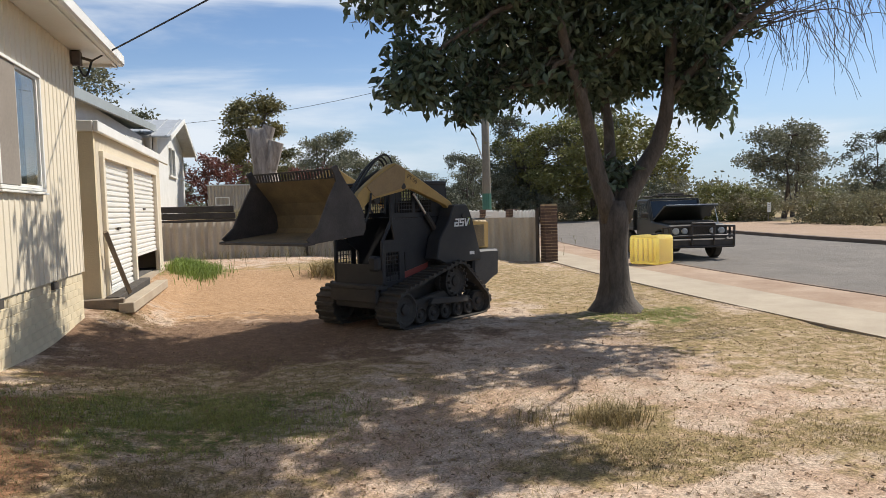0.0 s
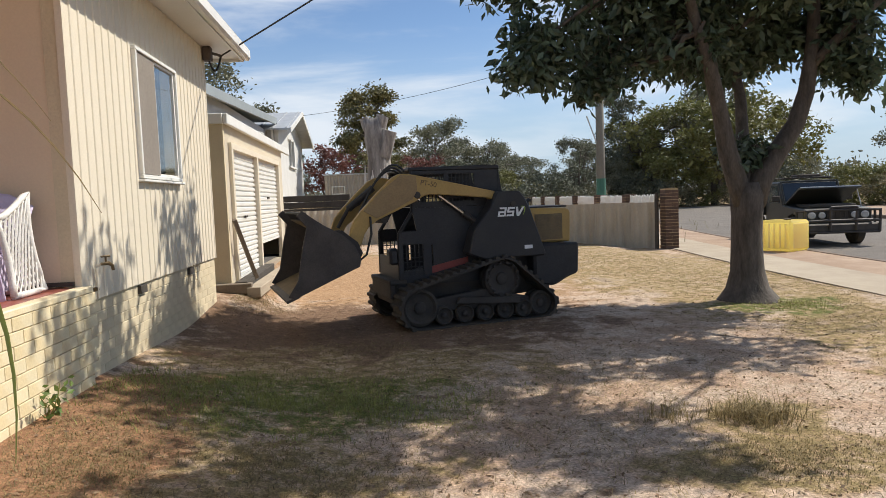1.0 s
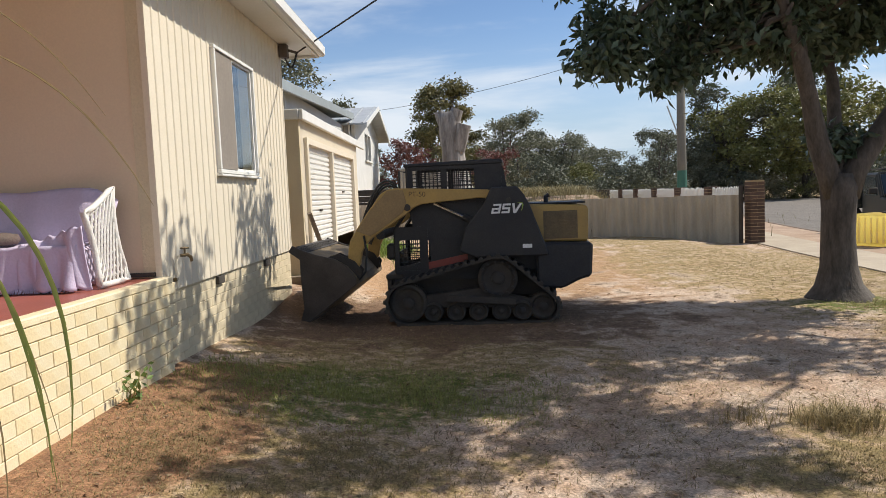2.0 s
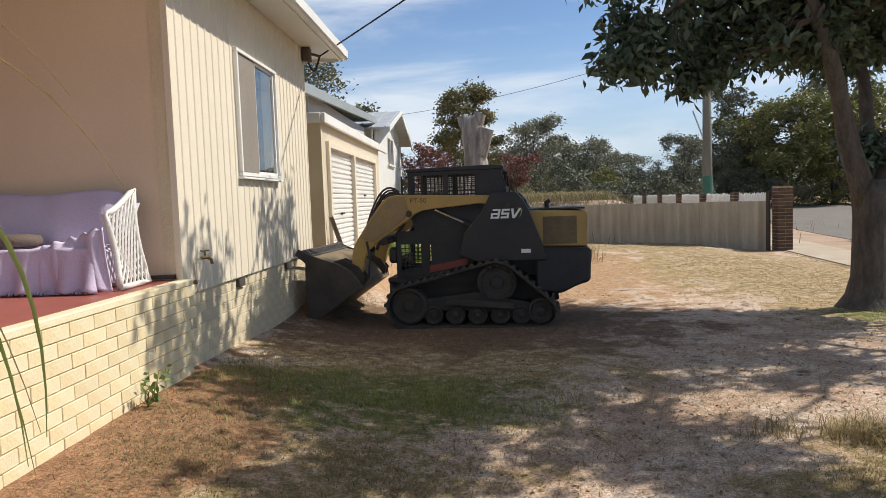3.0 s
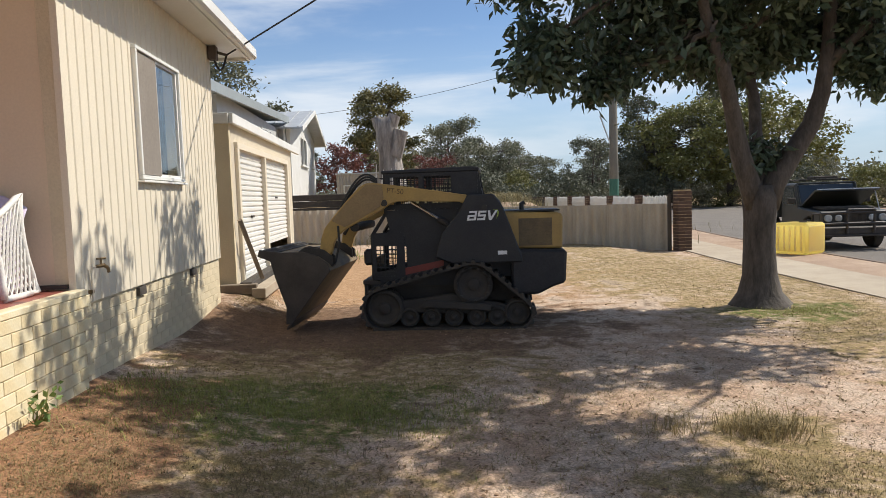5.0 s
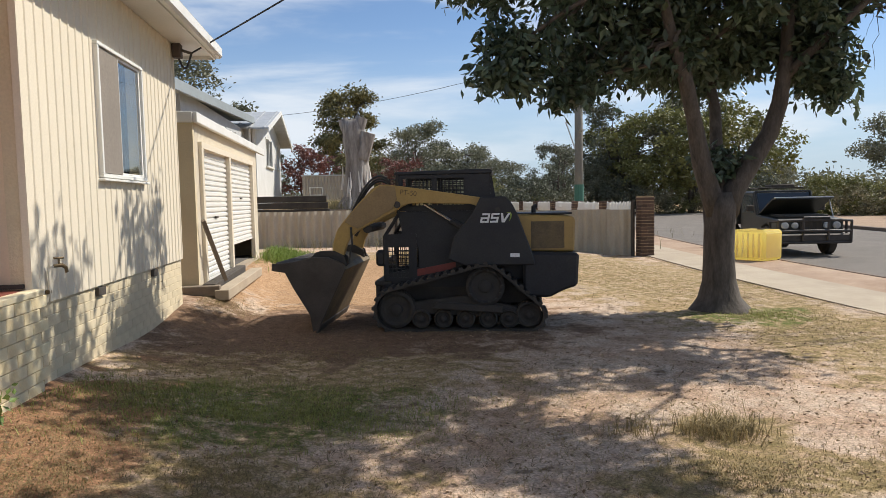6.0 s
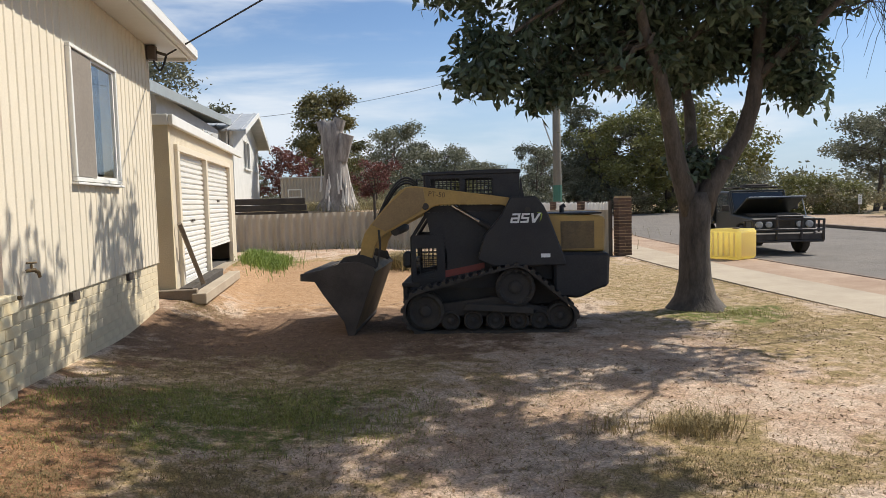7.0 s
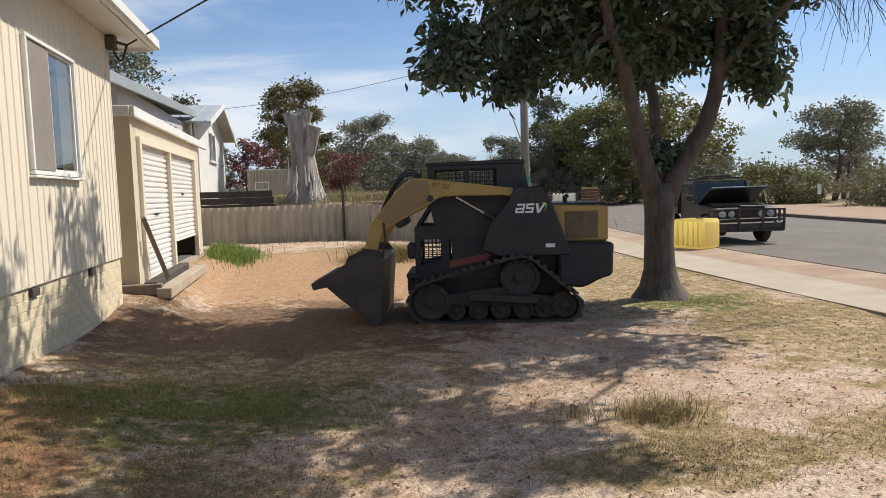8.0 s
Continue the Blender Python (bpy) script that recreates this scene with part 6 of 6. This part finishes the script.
    for pts in (((2.28, -0.86, 0.98), (2.34, -0.4, 1.0), (2.34, 0.4, 1.0), (2.28, 0.86, 0.98)), ((2.28, -0.86, 0.72), (2.34, -0.4, 0.74), (2.34, 0.4, 0.74), (2.28, 0.86, 0.72)),
                ((2.26, -0.86, 0.45), (2.28, -0.86, 0.98)), ((2.26, 0.86, 0.45), (2.28, 0.86, 0.98)), ((2.3, -0.3, 0.5), (2.34, -0.3, 1.06)), ((2.3, 0.3, 0.5), (2.34, 0.3, 1.06)),
                ((2.34, -0.3, 1.06), (2.34, 0.3, 1.06)), ((2.28, 0.86, 0.98), (1.9, 0.92, 0.96), (1.9, 0.92, 0.5)), ((2.28, -0.86, 0.98), (1.9, -0.92, 0.96), (1.9, -0.92, 0.5)), ((2.26, -0.86, 0.45), (2.26, 0.86, 0.45))):
        bm = bmesh.new()
        tube(bm, pts, 0.032, 8)
        if bar is None:
            bar = part("bull_bar", bm, STEEL, ob, "dull steel bull bar")
        else:
            part("bar_tube", bm, STEEL, bar)
    for x in (1.35, -1.35):
        for s in (1, -1):
            bm = bmesh.new()
            disc_profile(bm, ((0.2, -0.10), (0.33, -0.11), (0.37, -0.08), (0.37, 0.08), (0.33, 0.11), (0.2, 0.10)), pose(x, s * 0.72, 0.36), 24)
            wh = part("wheel", bm, RUBBER, ob)
            bm = bmesh.new()
            disc_profile(bm, ((0.205, -0.09), (0.16, -0.105), (0.16, 0.105), (0.205, 0.09)), pose(x, s * 0.72, 0.36), 16)
            part("rim", bm, STEEL, wh)
    for child in ob.children:                           # the body sits low on its wheels
        if not child.name.startswith("wheel"):
            child.matrix_basis = Matrix.Translation((0, 0, -0.10)) @ child.matrix_basis


parked_truck()


def signboard(x, y, z, label):
    ob = thing("street_sign", label, "sign", pose(x, y, z, 0, 0, 35))
    bm = bmesh.new()
    box(bm, 0, 0, 0.35, 0.06, 0.05, 0.9)
    part("post", bm, POLE, ob)
    bm = bmesh.new()
    box(bm, 0, -0.04, 0.75, 0.75, 0.02, 0.62, bevel=0.005)
    panel = part("panel", bm, mat("grey_sign", (0.55, 0.56, 0.55), (0.48, 0.49, 0.48), 2, 0.5), ob)
    for k in range(3):
        bm = bmesh.new()
        box(bm, 0, -0.052, 0.92 - 0.14 * k, 0.5 - 0.1 * k, 0.006, 0.05)
        part("text_bar", bm, mat("sign_bars", (0.25, 0.26, 0.27), (0.22, 0.23, 0.24), 2, 0.6), panel)


signboard(30.2, 38.0, 0.05, "small grey sign board on the far verge")
signboard(32.6, 29.5, 0.05, "small grey sign board among dry grass")

wb = thing("wheelie_bin", "dark wheeled rubbish bin in the scrub", "bin", pose(6.1, 33.0, 0.2))
_bm = bmesh.new()
prism(_bm, ((-0.26, 0.0), (0.26, 0.0), (0.31, 0.95), (-0.31, 0.95)), -0.3, 0.3, bevel=0.02)
part("body", _bm, SLEEPER, wb)
_bm = bmesh.new()
box(_bm, 0, 0, 0.99, 0.68, 0.7, 0.06, bevel=0.02)
part("lid", _bm, SLEEPER, wb)

_bm = bmesh.new()
box(_bm, 80, 175, 1.2, 120, 60, 1.0)
tagged(part("field", _bm, STRAW_FIELD, None, "strip of dry golden field far beyond the road"), category="field", kind="structure")


# small plants, litter and grass -----------------------------------------------------
def blades(name, spots, size, material, label, category="grass", lean=0.5, width=0.05):
    """Upright bent blades, rooted on the ground."""
    rng = random.Random(len(spots))
    pts, faces = [], []
    for x, y in spots:
        z = gz(x, y) - 0.005
        h = size * rng.uniform(0.4, 1.2)
        a = rng.uniform(0, 6.28)
        d = Vector((math.cos(a), math.sin(a), 0))
        s = Vector((-d.y, d.x, 0)) * max(0.0022, h * width)
        p = Vector((x, y, z))
        l1, l2 = lean * h * rng.uniform(0.1, 0.6), lean * h * rng.uniform(0.5, 1.8)
        k = len(pts)
        pts += [p - s, p + s, p + d * l1 + Vector((0, 0, h * 0.6)) + s * 0.7, p + d * l1 + Vector((0, 0, h * 0.6)) - s * 0.7, p + d * l2 + Vector((0, 0, h * rng.uniform(0.7, 1.0)))]
        faces += [(k, k + 1, k + 2), (k, k + 2, k + 3), (k + 3, k + 2, k + 4)]
    ob = mesh_part(name, pts, faces, material, None, label, "stuff")
    return tagged(ob, category=category)


def scatter(n, x, y, rx, ry, seed, rough=0.15):
    rng = random.Random(seed)
    out = []
    while len(out) < n:
        u, v = rng.gauss(0, 0.5), rng.gauss(0, 0.5)
        px, py = x + u * rx, y + v * ry
        if noise.noise((px * 1.7, py * 1.7, seed)) + rng.uniform(-0.3, 0.3) > rough - 0.2 and px > -2.9:
            out.append((px, py))
    return out


blades("green_grass", scatter(9000, -1.6, 6.0, 1.5, 0.8, 1) + scatter(2500, -2.5, 19.0, 0.6, 2.4, 2) + scatter(900, 4.4, 9.2, 0.6, 0.5, 3), 0.05, GREEN, "patch of short green grass in the yard", lean=0.9)
blades("dry_grass", [(path_x(q, -0.16 + 0.20 * random.random() ** 2), q) for q in (4 + 17 * random.random() for _ in range(5200))] + scatter(9000, -1.8, 4.4, 1.4, 1.0, 4) + scatter(4500, 1.55, 4.4, 0.9, 0.42, 5) + scatter(3500, 3.2, 4.2, 1.0, 0.6, 25) + scatter(11000, 4.8, 8.0, 1.4, 5.5, 6) + scatter(7000, 4.3, 14, 2.0, 4.5, 7)
       + scatter(6000, -1.4, 7.6, 2.0, 1.4, 8) + scatter(4000, 2.2, 19.5, 4.0, 1.6, 9), 0.028, GRASS, "short dry straw-coloured lawn grass", lean=1.1)
blades("weed_tuft", scatter(1100, 1.66, 5.10, 0.26, 0.20, 12, -0.5) + scatter(120, 1.1, 5.15, 0.2, 0.15, 13, -0.5), 0.13, GRASS, "tuft of dry weeds in the sandy soil", lean=0.9, width=0.02)
blades("tall_green_grass", scatter(2600, -2.45, 17.9, 0.55, 1.7, 14, -0.5), 0.25, mat("bright_grass", (0.20, 0.27, 0.05), (0.14, 0.20, 0.04), 0.8, 0.7, 0, trans=0.25, island=0.3), "tall bright green grass beside the garage", lean=0.6, width=0.03)
blades("dry_brush", scatter(2600, 1.0, 16.6, 0.7, 0.8, 15, -0.6), 0.36, GRASS, "heap of cut dry grass and brush", lean=1.2, width=0.02)
blades("scrub_grass", scatter(14000, 1.5, 28.5, 6.0, 5.0, 26, -0.5), 0.42, mat("pale_scrub_grass", (0.30, 0.25, 0.13), (0.20, 0.18, 0.09), 0.6, 0.8, 0, trans=0.2, island=0.4), "knee-high dry grass on the bank behind the fence", lean=0.8, width=0.02)
blades("straw_litter", scatter(2400, -2.6, 10.8, 0.5, 0.8, 16, -0.5) + scatter(3600, -2.45, 4.9, 0.5, 2.0, 17, -0.5) + scatter(5000, 0.8, 6.5, 3.0, 3.0, 18, -0.5) + scatter(9000, 0.4, 5.4, 3.0, 2.0, 19, -0.5), 0.032, GRASS, "loose dry straw along the wall", lean=2.4, width=0.02)


def litter():
    """Dead leaves, clods and chips on the soil."""
    rng = random.Random(21)
    pts, faces = [], []
    for _ in range(6500):
        x, y = rng.uniform(-2.8, 5.6), 3.0 + 9 * rng.random() ** 1.6
        s = rng.uniform(0.007, 0.022)
        p = Vector((x, y, gz(x, y) + 0.006))
        a = rng.uniform(0, 6.28)
        d, e = Vector((math.cos(a), math.sin(a), rng.uniform(-0.2, 0.5))) * s, Vector((-math.sin(a), math.cos(a), rng.uniform(-0.3, 0.3))) * s * 0.45
        k = len(pts)
        pts += [p - d, p + e, p + d, p - e + Vector((0, 0, s * 0.3))]
        faces += [(k, k + 1, k + 2), (k, k + 2, k + 3)]
    tagged(mesh_part("leaf_litter", pts, faces, mat("dead_leaf", (0.15, 0.085, 0.045), (0.24, 0.16, 0.09), 3, 0.8, 0, island=0.4), None, "scattered dead leaves and chips on the soil", "stuff"), category="leaf litter")
    bm = bmesh.new()
    for _ in range(1500):
        x, y = rng.uniform(-2.6, 5.4), 3.0 + 6 * rng.random() ** 1.3
        s = rng.uniform(0.004, 0.015)
        b2 = bmesh.new()
        bmesh.ops.create_icosphere(b2, subdivisions=1, radius=s)
        for v in b2.verts:
            v.co *= 1 + rng.uniform(-0.25, 0.25)
            v.co.z *= 0.6
        merge(bm, b2, Matrix.Translation((x, y, gz(x, y) + s * 0.2)))
    tagged(part("soil_clods", bm, mat("soil_clod", (0.26, 0.17, 0.10), (0.36, 0.25, 0.16), 6, 0.95, 0.3, island=0.2), None, "small clods and pebbles on the soil"), category="clods", kind="stuff")


litter()


def wall_weed():
    ob = thing("wall_weed", "small leafy green weed growing at the brick plinth", "weed", pose(-2.86, 5.1, gz(-2.86, 5.1)))
    rng = random.Random(4)
    bm = bmesh.new()
    cs = []
    for k in range(7):
        tip = Vector((rng.uniform(-0.03, 0.09), rng.uniform(-0.08, 0.08), rng.uniform(0.10, 0.24)))
        tube(bm, bend((0, 0, 0), tip, rng, 0.02, 3), [0.005, 0.004, 0.004, 0.003], 4)
        cs += [(tip * f, Vector((0, 0, 0.4))) for f in (0.4, 0.6, 0.75, 0.9, 1.0, 1.0)]
    part("stem", bm, GREEN, ob)
    pts, faces = leaf_mesh(cs, 0.055, -0.1, rng, 0.55, 1)
    mesh_part("leaves", pts, faces, mat("weed_leaf", (0.10, 0.17, 0.035), (0.16, 0.22, 0.05), 3, 0.5, 0, trans=0.25, island=0.3), ob, kind="stuff")


wall_weed()


def strap_plant():
    """A tall strap-leaved plant beside the path of the view; it sways as one."""
    ob = thing("strap_leaf_plant", "tall plant with long arching green and straw strap leaves", "plant", pose(-2.28, 2.07, gz(-2.25, 1.75) - 0.11))
    o = Vector((-2.25, 1.75, gz(-2.25, 1.75)))
    crown = Vector((-2.25, 1.75, 1.55)) - o
    bm = bmesh.new()
    tube(bm, ((0, 0, -0.05), (0.02, 0, 0.5), (0, 0.01, 1.1), crown), [0.07, 0.055, 0.05, 0.06], 10)
    part("stem", bm, BARK, ob)
    straw = mat("straw_leaf", (0.42, 0.34, 0.17), (0.34, 0.25, 0.12), 4, 0.6, 0, trans=0.25)
    leaf = mat("strap_leaf", (0.20, 0.26, 0.055), (0.28, 0.31, 0.09), 4, 0.5, 0, trans=0.3)
    rows = (((-1.72, 1.86, 1.75), (-1.36, 1.95, 1.41), straw, 0.008), ((-1.80, 1.84, 1.86), (-1.44, 1.93, 1.60), straw, 0.006), ((-1.66, 1.84, 1.46), (-1.50, 1.82, 0.93), leaf, 0.014),
            ((-1.72, 1.80, 1.42), (-1.53, 1.80, 0.88), leaf, 0.012), ((-1.78, 1.84, 1.50), (-1.56, 1.86, 0.84), leaf, 0.010), ((-1.75, 1.78, 1.35), (-1.60, 1.76, 0.80), straw, 0.006),
            ((-1.85, 1.9, 1.5), (-1.60, 1.95, 0.9), straw, 0.006), ((-2.5, 2.1, 1.9), (-2.8, 2.3, 1.2), leaf, 0.012), ((-2.4, 1.4, 1.9), (-2.6, 1.0, 1.3), leaf, 0.012), ((-2.7, 1.7, 1.9), (-3.0, 1.7, 1.3), leaf, 0.012))
    for mid, tip, material, w in rows:
        mid, tip = Vector(mid) - o, Vector(tip) - o
        bm = bmesh.new()
        prev = None
        for i in range(17):
            f = i / 16
            p = crown * (1 - f) ** 2 + (mid * 2 - (crown + tip) / 2) * 2 * f * (1 - f) + tip * f * f
            s = 0.6 * w * (1 - f ** 3) + 0.0008
            cur = [bm.verts.new(p + Vector(v)) for v in ((-s, 0, 0), (0, s * 0.4, -s * 0.3), (s, 0, 0))]
            if prev:
                for k in (0, 1):
                    bm.faces.new((prev[k], prev[k + 1], cur[k + 1], cur[k]))
            prev = cur
        part("strap_leaf", bm, material, ob, smooth=True)
    return ob


STRAP_PLANT = strap_plant()


# bricks of the porch plinth, last ----------------------------------------------------
def lay_bricks():
    bm = bmesh.new()
    box(bm, 0, 0, 0, 0.03, 0.234, 0.081, bevel=0.003)
    first = part("brick", bm, BRICK, PORCH)
    row, z, used = 0, 0.655, False
    while z > -0.02:
        y = 6.02 - (0.12 if row % 2 else 0.0)
        while y > 2.2:
            o = new("brick", first.data) if used else first
            used = True
            o.parent = PORCH
            o.location = (-2.955 + random.uniform(-0.0015, 0.0015), y, z)
            y -= 0.24
        z -= 0.086
        row += 1
    me = first.data.copy()
    me.materials.clear()
    me.materials.append(FOOT_BRICK)
    row, z = 0, 0.555
    while z > -0.3:
        y = 10.14 - (0.12 if row % 2 else 0.0)
        while y > 6.2:
            if not any(abs(y - a) < 0.21 and abs(z - b) < 0.075 for a, b in ((7.37, 0.565), (9.03, 0.565))):
                o = new("brick", me)
                o.parent = FOOTING
                o.location = (-3.034 + random.uniform(-0.001, 0.001), y, z)
            y -= 0.24
        z -= 0.086
        row += 1


lay_bricks()


motions()
